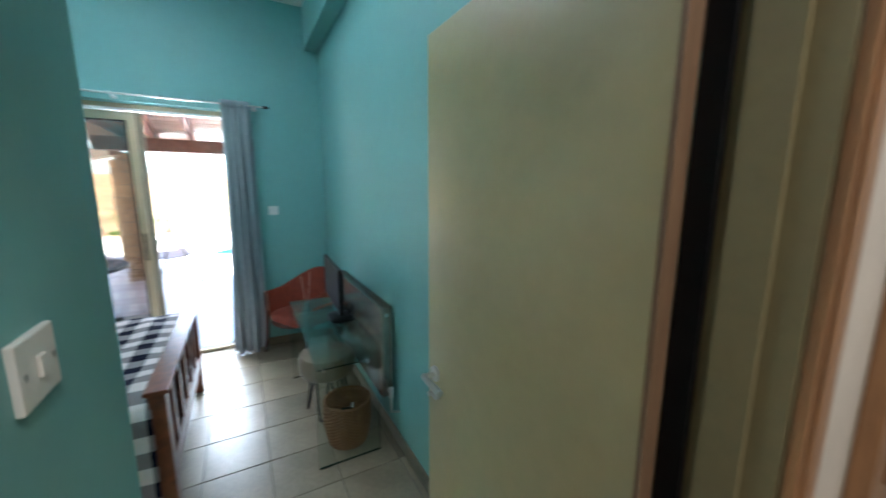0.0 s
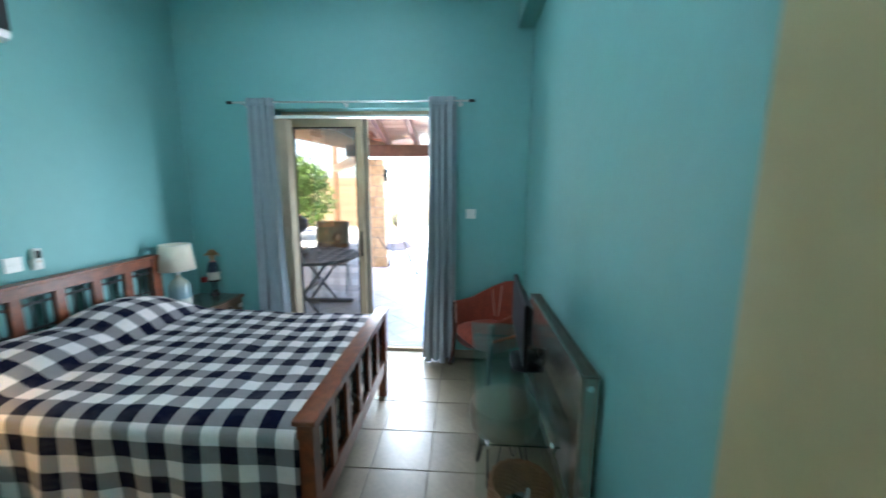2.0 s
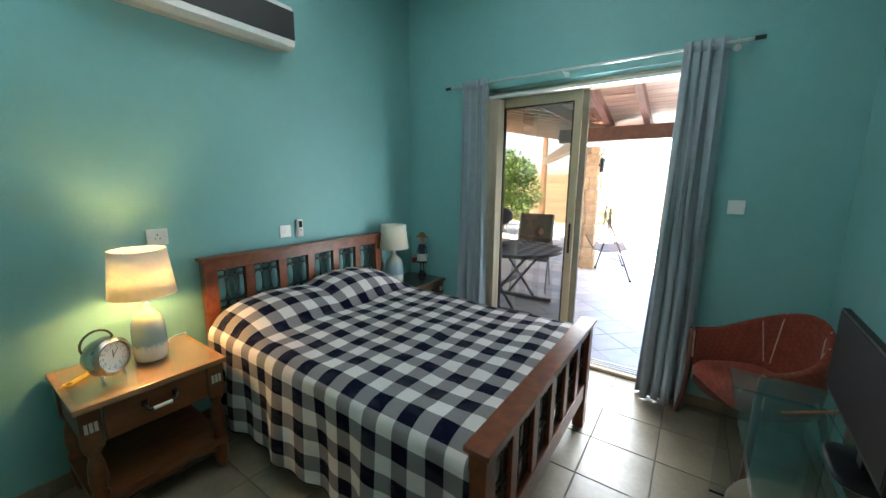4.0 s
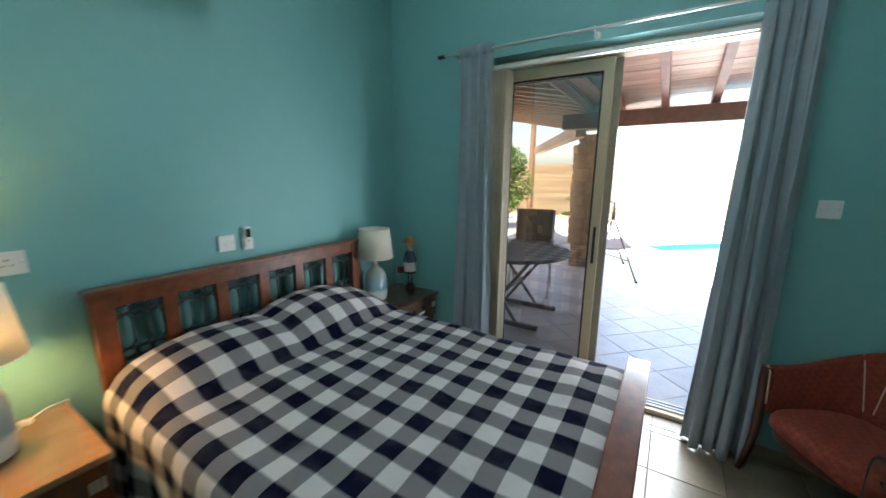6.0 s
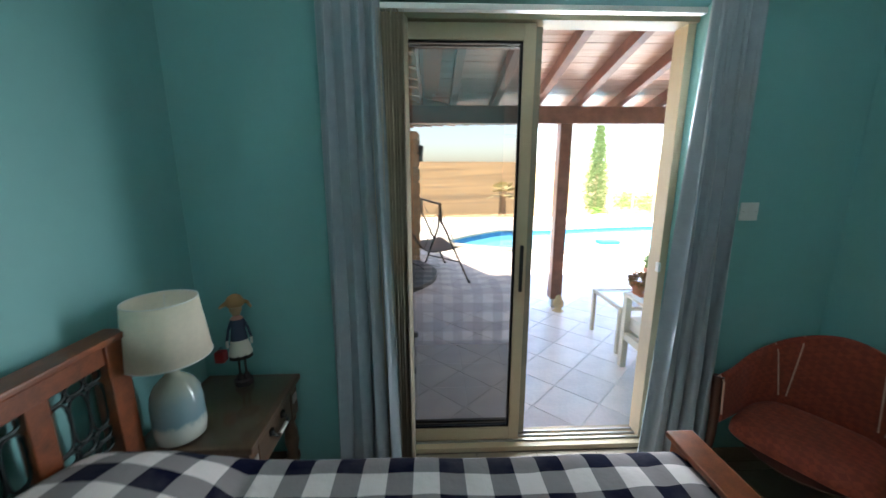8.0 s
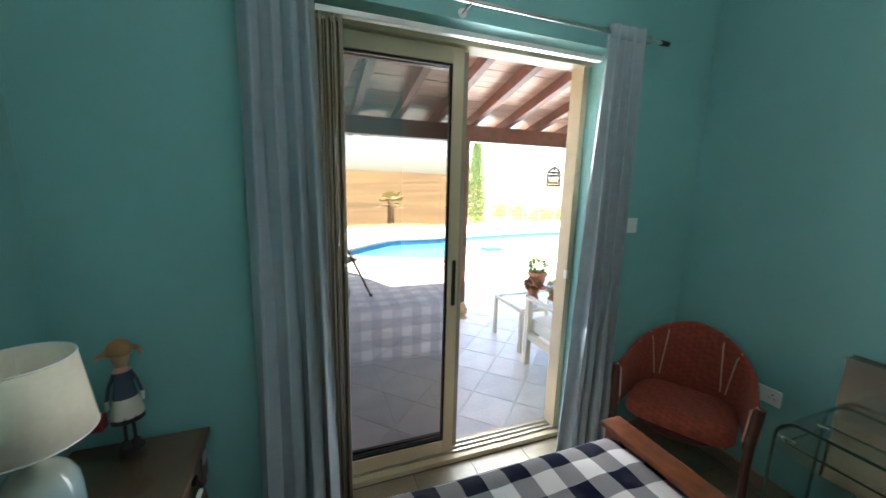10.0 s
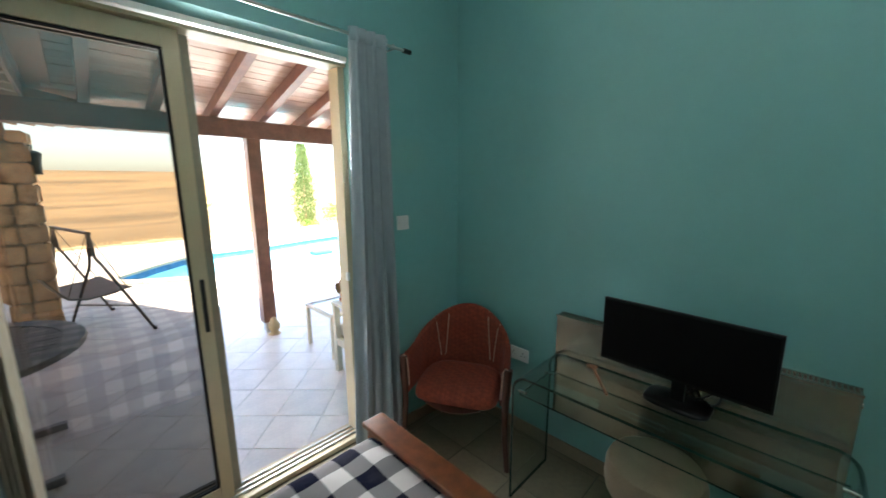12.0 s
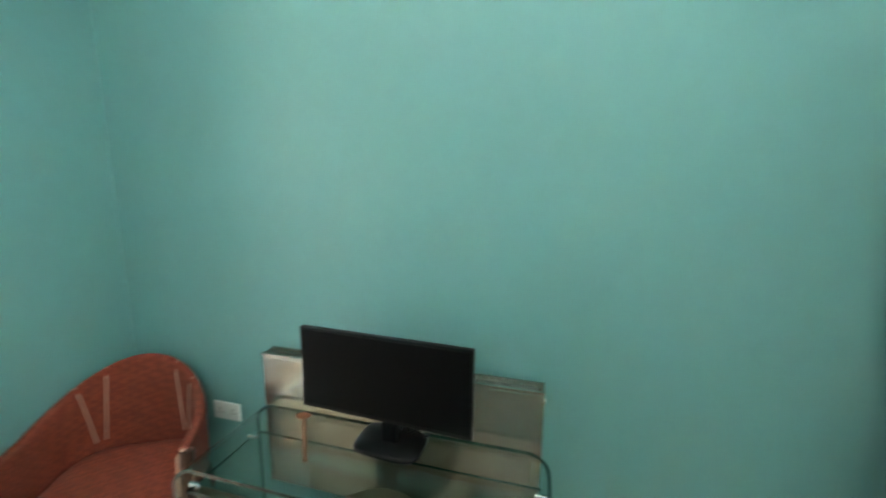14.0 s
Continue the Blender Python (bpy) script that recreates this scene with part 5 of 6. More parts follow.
def roof():
    r = tagged(new("patio_roof"), "stained timber patio roof of planks on exposed rafters", kind="structure")
    r.location = (0, 5.3, 2.5)
    zr = lambda y: 2.36 + (6.2 - y) * 0.235
    bx("beam", TIMBER, r, (-1.55, 6.8, 6.13, 6.27, 2.085, 2.26), 0.004)
    for k in range(17):
        bm = bmesh.new()
        x = -0.915 + k * 0.445
        vs = box(bm, x - 0.035, x + 0.035, 4.06, 6.62, 0, 0.105)
        for v in vs:
            v.co.z += zr(v.co.y) - 0.105
        part("rafter", bm, TIMBER, r)
    y, w = 4.06, 0.098
    k = 0
    while y < 6.62:
        bm = bmesh.new()
        vs = box(bm, -1.135 if y < 6.2 else -0.95, 6.9, y, y + w - 0.006, 0, 0.018)
        for v in vs:
            v.co.z += zr(v.co.y) + 0.001 * (k % 3)
        part("plank", bm, PLANKM, r)
        y += w
        k += 1
    bm = bmesh.new()
    vs = box(bm, -1.26, 7.0, 3.9, 6.68, 0, 0.05)
    for v in vs:
        v.co.z += zr(v.co.y) + 0.045
    part("roof_cover", bm, TERRA, r, "terracotta tile covering")
    # added board closing the gap between the roofs, so that no sun leaks in
    bm = bmesh.new()
    for v in box(bm, -1.258, -1.238, 3.95, 6.40, 0, 1):
        v.co.z = zr(v.co.y) + 0.05 if v.co.z > 0.5 else 2.272
    part("sun_stop_board", bm, TIMBER, r)
    return r


roof()


def wing_roof():
    """The veranda's other arm: rafters across it, down to an outer beam on stone columns."""
    r = tagged(new("veranda_roof"), "dark timber veranda roof with close rafters over the garden table", kind="structure")
    r.location = (-1.4, 7, 2.4)
    o, d = Vector((-0.62, 6.2, 0)), Vector((-0.43, 0.90, 0)).normalized()
    n = Vector((-d.y, d.x, 0))
    if n.x > 0:
        n = -n
    M = Matrix(((d.x, n.x, 0, o.x), (d.y, n.y, 0, o.y), (0, 0, 1, 0), (0, 0, 0, 1)))
    bm = bmesh.new()
    vs = box(bm, 0.95, 5.4, 0.42, 0.56, 2.06, 2.22)
    bmesh.ops.transform(bm, matrix=M, verts=vs)
    part("outer_beam", bm, RAFTM, r)
    zz = lambda x: 2.25 + (-1.15 - x) * 0.20
    reach = lambda y: -1.262 if y < 6.3 else -0.45 - 0.49 * (y - 6.5)
    y = 4.15
    while y < 9.9:
        bm = bmesh.new()
        x1 = max(reach(y), -3.9)
        vs = box(bm, -4.2, x1, y, y + 0.06, 0, 0.10)
        for v in vs:
            v.co.z += zz(v.co.x)
        part("rafter", bm, RAFTM, r)
        y += 0.31
    x = -4.2
    while x < -0.6:
        bm = bmesh.new()
        y0 = 4.06 if x + 0.13 < -1.15 else 6.70
        y1 = min(9.95, 6.5 + (-0.45 - x - 0.13) / 0.49)
        if y1 > y0 + 0.1:
            vs = box(bm, x, x + 0.13, y0, y1, 0.101, 0.118)
            for v in vs:
                v.co.z += zz(v.co.x)
            part("plank", bm, TIMBER, r)
        bm.free() if y1 <= y0 + 0.1 else None
        x += 0.136
    bm = bmesh.new()
    top = [(-4.2, 4.0), (-1.08, 4.0), (-1.08, 6.60), (-0.55, 6.69), (-2.1, 9.95), (-4.2, 9.95)]
    lo, hi = [bm.verts.new((x, y, zz(x) + 0.13)) for x, y in top], [bm.verts.new((x, y, zz(x) + 0.18)) for x, y in top]
    bm.faces.new(lo[::-1]), bm.faces.new(hi)
    for i in range(6):
        j = (i + 1) % 6
        bm.faces.new((lo[i], lo[j], hi[j], hi[i]))
    part("roof_cover", bm, TERRA, r)
    return r


wing_roof()
post = tagged(new("patio_post"), "square dark-stained timber post carrying the patio beam", kind="structure")
post.location = (0.31, 6.2, 0)
bx("shaft", TIMBER, post, (0.245, 0.38, 6.135, 6.265, 0.10, 2.085), 0.006)
bx("shoe", STEEL, post, (0.265, 0.36, 6.155, 6.245, -0.024, 0.10), 0.003, "steel post shoe")
post2 = tagged(new("patio_post"), "square dark-stained timber post carrying the patio beam", kind="structure")
post2.location = (4.4, 6.2, 0)
bx("shaft", TIMBER, post2, (4.33, 4.47, 6.135, 6.265, -0.02, 2.085), 0.006)
bm = bmesh.new()
lathe(bm, [(0, -0.024), (0.062, -0.024), (0.066, -0.012), (0.042, 0.0), (0.038, 0.03), (0.058, 0.05), (0.060, 0.10), (0.040, 0.13), (0.034, 0.16), (0.012, 0.18), (0, 0.182)], 0.315, 6.05, 18)
tagged(part("garden_ornament", bm, SANDP, None, "small sand-coloured stone ornament at the foot of the post", smooth=True), category="ornament")


def column(x, y, h, w=0.36):
    c = tagged(new("stone_column"), "veranda column of rough sandstone blocks", kind="structure")
    c.location = (x, y, 0)
    bx("core", MORTAR, c, (x - w / 2 + 0.03, x + w / 2 - 0.03, y - w / 2 + 0.03, y + w / 2 - 0.03, -0.02, h), 0)
    rnd = random.Random(int(x * 10))
    z, k = -0.02, 0
    while z < h - 0.05:
        hh = min(rnd.uniform(0.19, 0.215), h - z)
        s = (0.5 + rnd.uniform(-0.12, 0.12)) * w
        for side in range(4):
            for a, b in ((-w / 2, -w / 2 + s), (-w / 2 + s, w / 2)):
                p = rnd.uniform(0.0, 0.022)
                bm = bmesh.new()
                t = Matrix.Translation((x, y, 0)) @ Matrix.Rotation(side * math.pi / 2, 4, "Z")
                box(bm, a + 0.006, b - 0.006, -w / 2 - p, -w / 2 + 0.028, z + 0.006, z + hh - 0.006)
                bmesh.ops.bevel(bm, geom=bm.edges[:], offset=0.014, segments=2, affect="EDGES")
                for v in bm.verts:
                    v.co += Vector((0, 0.012 * noise.noise(v.co * 14 + Vector((k, side, 0))), 0.004 * noise.noise(v.co * 9)))
                bmesh.ops.transform(bm, matrix=t, verts=bm.verts[:])
                part("stone_block", bm, STONEM, c)
        z += hh
        k += 1
    return c


column(-1.52, 7.95, 2.18)
column(-2.08, 10.1, 2.18)

wl = thing("wall_light", -1.30, 7.90, 1.75, "small black outdoor wall lantern on the stone column", "wall lantern")
bm = bmesh.new()
lathe(bm, [(0, 1.74), (0.050, 1.74), (0.052, 1.76), (0.046, 1.765), (0.062, 1.94), (0.066, 1.945), (0.066, 1.965), (0.03, 1.985), (0, 1.99)], -1.32, 7.86, 20)
part("case", bm, DARKMETAL, wl, smooth=True)
bm = bmesh.new()
tube(bm, [(-1.32, 7.86, 1.99), (-1.32, 7.86, 2.04), (-1.37, 7.90, 2.04)], 0.008, 8)
part("arm", bm, DARKMETAL, wl, smooth=True)



def birdcage(x, y, z):
    c = thing("hanging_lantern", x, y, z, "black wire birdcage lantern hanging from the patio beam", "lantern")
    bm = bmesh.new()
    for k in range(12):
        a = k * math.pi / 6
        tube(bm, [(x + 0.085 * math.cos(a), y + 0.085 * math.sin(a), z), (x + 0.085 * math.cos(a), y + 0.085 * math.sin(a), z + 0.17), (x + 0.05 * math.cos(a), y + 0.05 * math.sin(a), z + 0.22), (x, y, z + 0.25)], 0.006, 5)
    for zz in (z, z + 0.04, z + 0.13, z + 0.17):
        tube(bm, [(x + 0.087 * math.cos(t), y + 0.087 * math.sin(t), zz) for t in (k * math.pi / 10 for k in range(20))], 0.010, 6, True)
    part("cage", bm, DARKMETAL, c)
    bm = bmesh.new()
    lathe(bm, [(0, z - 0.008), (0.088, z - 0.008), (0.088, z), (0, z)], x, y, 20)
    part("tray", bm, DARKMETAL, c)
    bm = bmesh.new()
    tube(bm, [(x, y, z + 0.25), (x, y, 2.085)], 0.002, 5)
    part("chain", bm, DARKMETAL, c)
    return c


birdcage(1.62, 6.2, 1.60)


def garden_table(x, y):
    t = thing("garden_table", x, y, 0, "round grey slatted garden table on crossed legs", "garden table")
    R, z = 0.60, 0.735
    bm = bmesh.new()
    lathe(bm, [(R - 0.10, z - 0.034), (R, z - 0.034), (R + 0.006, z - 0.014), (R, z + 0.002), (R - 0.10, z + 0.002), (R - 0.10, z - 0.034)], x, y, 48)
    top = part("rim", bm, GREYPL, t, smooth=True)
    k = -R + 0.13
    while k < R - 0.12:
        h = math.sqrt((R - 0.098) ** 2 - k * k)
        bx("slat", GREYPL, t, (x - h, x + h, y + k - 0.027, y + k + 0.027, z - 0.022, z - 0.004), 0.002)
        k += 0.062
    for s in (-1, 1):
        for d in (-1, 1):
            bm = bmesh.new()
            tube(bm, [(x + s * 0.32, y + d * 0.30, z - 0.03), (x - s * 0.18, y + d * 0.33, 0.04)], 0.018, 8)
            part("leg", bm, GREYPL, t)
    for d in (-1, 1):
        bx("foot_bar", GREYPL, t, (x - 0.42, x + 0.42, y + d * 0.33 - 0.02, y + d * 0.33 + 0.02, -0.022, 0.035), 0.004)
    bx("stretcher", GREYPL, t, (x - 0.02, x + 0.02, y - 0.33, y + 0.33, 0.30, 0.34), 0.003)
    return t


garden_table(-1.72, 5.10)
cl = thing("table_things", -1.9, 5.2, 0.735, "white ceramic bowl standing on the grey garden table", "bowl")
bm = bmesh.new()
lathe(bm, [(0, 0.737), (0.05, 0.737), (0.09, 0.77), (0.11, 0.80), (0.105, 0.80), (0.085, 0.772), (0, 0.745)], -1.9, 5.2, 24)
part("bowl", bm, WHITEP, cl, smooth=True)


def garden_chair(x, y, rz, label):
    c = thing("garden_chair", 0, 0, 0, label, "garden chair", "garden chairs round the table")
    for s in (-1, 1):
        bm = bmesh.new()
        tube(bm, [(s * 0.25, -0.26, -0.022), (s * 0.25, -0.10, 0.42), (s * 0.25, 0.20, 0.46), (s * 0.25, 0.34, 1.06)], 0.014, 8)
        part("side_frame", bm, SILVERP, c, smooth=True)
        bm = bmesh.new()
        tube(bm, [(s * 0.25, 0.30, -0.022), (s * 0.25, -0.18, 0.62), (s * 0.25, 0.22, 0.64)], 0.013, 8)
        part("leg", bm, SILVERP, c, smooth=True)
        bx("armrest", GREYPL, c, (s * 0.25 - 0.025, s * 0.25 + 0.025, -0.22, 0.24, 0.642, 0.665), 0.006)
    bm = bmesh.new()
    sheet(bm, lambda u, v: ((u - 0.5) * 0.48, -0.22 + v * 0.44, 0.44 - 0.03 * math.sin(math.pi * v)), 6, 6)
    part("seat", bm, SLING, c, smooth=True, thick=0.004)
    bm = bmesh.new()
    sheet(bm, lambda u, v: ((u - 0.5) * 0.48, 0.21 + v * 0.135 + 0.02 * math.sin(math.pi * v), 0.47 + v * 0.60), 6, 8)
    part("backrest", bm, SLING, c, smooth=True, thick=0.004)
    c.location, c.rotation_euler = (x, y, 0), (0, 0, radians(rz))
    return c


gc = garden_chair(-1.80, 5.98, 12, "reclining garden chair with dark mesh seat at the table")
copy_thing(gc, pose(-2.65, 5.25, 0, 0, 0, 95))


def swing():
    s = thing("swing_seat", -1.17, 8.0, 0, "small steel-framed swing seat with a dark mesh sling", "swing seat")
    A, B = Vector((-1.02, 7.40, 1.12)), Vector((-1.32, 8.60, 1.12))
    along = (B - A).normalized()
    d = Vector((0.69, -0.73, 0))
    front = Vector((along.y, -along.x, 0))
    foot_mid = Vector((0.07, 0.16, 0))
    bm = bmesh.new()
    tube(bm, [A - along * 0.03, B + along * 0.03], 0.019, 10)
    part("top_bar", bm, BRONZE, s, smooth=True)
    for P in (A, B):
        for q in (-1, 1):
            bm = bmesh.new()
            foot = Vector((P.x, P.y, -0.012)) + foot_mid + d * 0.50 * q
            knee = P + d * 0.07 * q + Vector((0, 0, -0.36)) + foot_mid * 0.3
            tube(bm, [P, P + d * 0.025 * q + Vector((0, 0, -0.16)), P + d * 0.03 * q + Vector((0, 0, -0.26)), knee, foot], 0.015, 8)
            part("leg", bm, BRONZE, s, smooth=True)
            bm = bmesh.new()
            lathe(bm, [(0, 0), (0.022, 0), (0.022, 0.03), (0, 0.03)], foot.x, foot.y, 10)
            bmesh.ops.translate(bm, vec=(0, 0, -0.012), verts=bm.verts[:])
            part("foot_cap", bm, BLACKP, s, "black rubber foot cap")
        bm = bmesh.new()
        box(bm, P.x - 0.03, P.x + 0.03, P.y - 0.025, P.y + 0.025, P.z - 0.25, P.z - 0.15)
        part("joint_bracket", bm, BRONZE, s, bevel=0.006)
        bm = bmesh.new()
        m = Vector((P.x, P.y, 0.28)) + foot_mid * 0.8
        tube(bm, [m - d * 0.35, m + d * 0.35], 0.009, 8)
        part("crossbar", bm, BRONZE, s, smooth=True)
        inward = along if P is A else -along
        for q in (-1, 1):
            bm = bmesh.new()
            tube(bm, [P + inward * 0.05, Vector((P.x, P.y, 0.44)) + inward * 0.12 + front * (0.26 if q > 0 else -0.24) + foot_mid * 0.4], 0.005, 6)
            part("hanger", bm, BRONZE, s)
    prof = [(-0.40, 0.66), (-0.32, 0.52), (-0.24, 0.41), (-0.10, 0.375), (0.10, 0.385), (0.26, 0.42), (0.31, 0.425)]
    def seat(u, v):
        k = v * (len(prof) - 1)
        i = min(int(k), len(prof) - 2)
        c = prof[i][0] + (prof[i + 1][0] - prof[i][0]) * (k - i)
        z = prof[i][1] + (prof[i + 1][1] - prof[i][1]) * (k - i)
        p = A + along * (0.13 + u * 0.98) + front * c + foot_mid * 0.4
        return p.x, p.y, z - 0.02 * math.sin(math.pi * u)
    bm = bmesh.new()
    sheet(bm, seat, 8, 18)
    part("sling", bm, SLING, s, "dark mesh sling", smooth=True, thick=0.006)
    for u in (0.0, 1.0):
        bm = bmesh.new()
        tube(bm, [seat(u, k / 18) for k in range(19)], 0.010, 6)
        part("sling_rail", bm, BRONZE, s)
    return s


swing()


def coffee_table():
    t = thing("coffee_table", 0.8, 5.3, 0, "low pale-framed garden coffee table with a glass top", "coffee table")
    x0, x1, y0, y1, z = 0.46, 1.16, 5.0, 5.54, 0.42
    for x in (x0, x1 - 0.035):
        for y in (y0, y1 - 0.035):
            bx("leg", CREAMPAINT, t, (x, x + 0.035, y, y + 0.035, -0.022, z - 0.031), 0.003)
    for b in ((x0, x1, y0, y0 + 0.035, z - 0.03, z), (x0, x1, y1 - 0.035, y1, z - 0.03, z), (x0, x0 + 0.035, y0 + 0.0355, y1 - 0.0355, z - 0.03, z), (x1 - 0.035, x1, y0 + 0.0355, y1 - 0.0355, z - 0.03, z)):
        bx("top_frame", CREAMPAINT, t, b, 0.003)
    bx("glass_top", CLEARG, t, (x0 + 0.036, x1 - 0.036, y0 + 0.036, y1 - 0.036, z - 0.012, z - 0.004), 0)
    return t


coffee_table()


def pot(x, y, z, r, h, label, mat_leaf, n, spread, seed):
    p = thing("plant_pot", x, y, z, label, "potted plant", "potted plants")
    bm = bmesh.new()
    lathe(bm, [(0, z), (r * 0.7, z), (r * 0.95, z + h * 0.8), (r * 1.08, z + h * 0.8), (r * 1.08, z + h), (r * 0.95, z + h), (r * 0.9, z + h * 0.88), (0, z + h * 0.88)], x, y, 24)
    part("pot", bm, TERRA, p, smooth=True)
    bm = bmesh.new()
    lathe(bm, [(0, z - 0.0), (r * 1.05, z - 0.0), (r * 1.15, z + 0.02), (r * 1.05, z + 0.02), (0, z + 0.006)], x, y, 24)
    part("saucer", bm, TERRA, p, smooth=True)
    foliage("leaves", p, mat_leaf, [(x, y, z + h + spread * 0.6, spread)], n, 0.045, seed)
    return p


def foliage(name, parent, m, clumps, count, size, seed, upright=0.0):
    """Many small bent leaves scattered over clumps, as one crown."""
    rnd = random.Random(seed)
    V, F = [], []
    for k in range(count):
        cx, cy, cz, r = clumps[rnd.randrange(len(clumps))]
        while True:
            p = Vector((rnd.uniform(-1, 1), rnd.uniform(-1, 1), rnd.uniform(-1, 1)))
            if 0.15 < p.length < 1:
                break
        p = p.normalized() * (p.length ** 0.5) * r * rnd.uniform(0.75, 1.1)
        c = Vector((cx, cy, cz)) + Vector((p.x, p.y, p.z * 0.85))
        d = (p.normalized() + Vector((rnd.uniform(-1, 1), rnd.uniform(-1, 1), rnd.uniform(-1, 1))) * 0.8 + Vector((0, 0, upright))).normalized()
        s = d.orthogonal().normalized()
        s = (s * math.cos(rnd.uniform(0, 6.28)) + d.cross(s) * math.sin(rnd.uniform(0, 6.28))).normalized()
        l = size * rnd.uniform(0.6, 1.3)
        i = len(V)
        V += [tuple(c), tuple(c + d * l * 0.5 + s * l * 0.25), tuple(c + d * l), tuple(c + d * l * 0.5 - s * l * 0.25)]
        F.append((i, i + 1, i + 2, i + 3))
    me = bpy.data.meshes.new(name)
    me.from_pydata(V, [], F)
    me.materials.append(m)
    o = new(name, me)
    o.parent = parent
    o.matrix_parent_inverse = Matrix.Translation(-parent.location)
    return o


pot(0.80, 5.32, 0.421, 0.062, 0.11, "red-flowering plant in a terracotta pot on the coffee table", FLOWER, 260, 0.07, 2)
pot(1.98, 6.90, -0.014, 0.145, 0.27, "bushy plant in a terracotta pot on the sunlit deck", LEAF, 600, 0.15, 3)
pot(0.97, 5.20, 0.421, 0.05, 0.10, "pale-leaved plant in a small terracotta pot on the coffee table", PALMLEAF, 240, 0.06, 7)


def bench():
    b = thing("garden_bench", 1.1, 4.6, 0, "cream-framed outdoor bench with white cushions against the house", "garden bench")
    x0, x1, y0, y1 = 0.385, 1.75, 4.24, 4.83
    for x in (x0, x1 - 0.05):
        for y in (y0, y1 - 0.05):
            bx("leg", CREAMPAINT, b, (x, x + 0.05, y, y + 0.05, -0.022, 0.60), 0.004)
        bx("armrest", CREAMPAINT, b, (x - 0.005, x + 0.055, y0, y1 + 0.01, 0.601, 0.625), 0.004)
        bx("side_rail", CREAMPAINT, b, (x + 0.005, x + 0.045, y0 + 0.051, y1 - 0.051, 0.24, 0.30), 0.003)
    for y in (y0 + 0.005, y1 - 0.045):
        bx("seat_rail", CREAMPAINT, b, (x0 + 0.051, x1 - 0.051, y, y + 0.04, 0.24, 0.30), 0.003)
    bx("back_rail", CREAMPAINT, b, (x0 + 0.051, x1 - 0.051, y0 + 0.005, y0 + 0.035, 0.66, 0.74), 0.003)
    for x in (x0 + 0.06, (x0 + x1) / 2 + 0.005):
        bx("seat_cushion", CUSHION, b, (x, x + 0.61, y0 + 0.06, y1 - 0.0, 0.301, 0.42), 0.03, smooth=True)
        bx("back_cushion", CUSHION, b, (x, x + 0.61, y0 + 0.04, y0 + 0.15, 0.43, 0.78), 0.03, smooth=True)
    return b


bench()


def barbecue(x, y):
    b = thing("barbecue", x, y, 0, "dark kettle barbecue on thin legs by the veranda", "barbecue")
    bm = bmesh.new()
    lathe(bm, [(0, 0.62), (0.15, 0.65), (0.26, 0.74), (0.28, 0.82), (0.26, 0.90), (0.15, 1.0), (0, 1.03)], x, y, 28)
    part("bowl", bm, DARKMETAL, b, smooth=True)
    for k in range(3):
        a = k * 2.094
        bm = bmesh.new()
        tube(bm, [(x + 0.14 * math.cos(a), y + 0.14 * math.sin(a), 0.66), (x + 0.28 * math.cos(a), y + 0.28 * math.sin(a), -0.024)], 0.012, 8)
        part("leg", bm, STEEL, b)
    bm = bmesh.new()
    tube(bm, [(x - 0.06, y, 1.02), (x - 0.05, y, 1.07), (x + 0.05, y, 1.07), (x + 0.06, y, 1.02)], 0.01, 8)
    part("handle", bm, DARKMETAL, b)
    return b


barbecue(-3.4, 8.2)


def palm(x, y, h, r, seed):
    z0 = hgt(x, y)
    p = thing("palm_tree", x, y, z0, "short fan palm with a rough trunk in the field", "palm tree", "palms beyond the deck")
    bm = bmesh.new()
    prof = []
    n = 16
    for k in range(n):
        z = z0 + h * k / (n - 1)
        prof += [(0.13 - 0.02 * k / n, z), (0.165 - 0.02 * k / n, z + h / n * 0.6)]
    lathe(bm, [(0, z0 - 0.2)] + prof + [(0, z0 + h + 0.05)], x, y, 12)
    part("trunk", bm, BARK, p)
    rnd = random.Random(seed)
    bm = bmesh.new()
    for k in range(26):
        a, e = rnd.uniform(0, 6.28), rnd.uniform(-0.35, 1.25)
        l = r * rnd.uniform(0.8, 1.1)
        top = Vector((x, y, z0 + h))
        d = Vector((math.cos(a) * math.cos(e), math.sin(a) * math.cos(e), math.sin(e)))
        hub = top + d * l * 0.5 + Vector((0, 0, -0.04))
        tube(bm, [top, hub], 0.008, 4)
        side = d.cross(Vector((0, 0, 1))).normalized()
        up = side.cross(d)
        for j in range(13):
            t = (j - 6) / 6 * 1.25
            tip = hub + (d * math.cos(t) + side * math.sin(t)) * l * 0.55 + Vector((0, 0, -0.10 * l))
            w = up.cross(tip - hub).normalized() * 0.022
            m = (hub + tip) / 2
            v = [bm.verts.new(q) for q in (hub, m + w, tip, m - w)]
            bm.faces.new(v)
    part("crown", bm, PALMLEAF, p)
    return p


palm(1.72, 16.4, 1.15, 0.62, 4)
palm(-3.1, 16.2, 0.55, 0.75, 6)


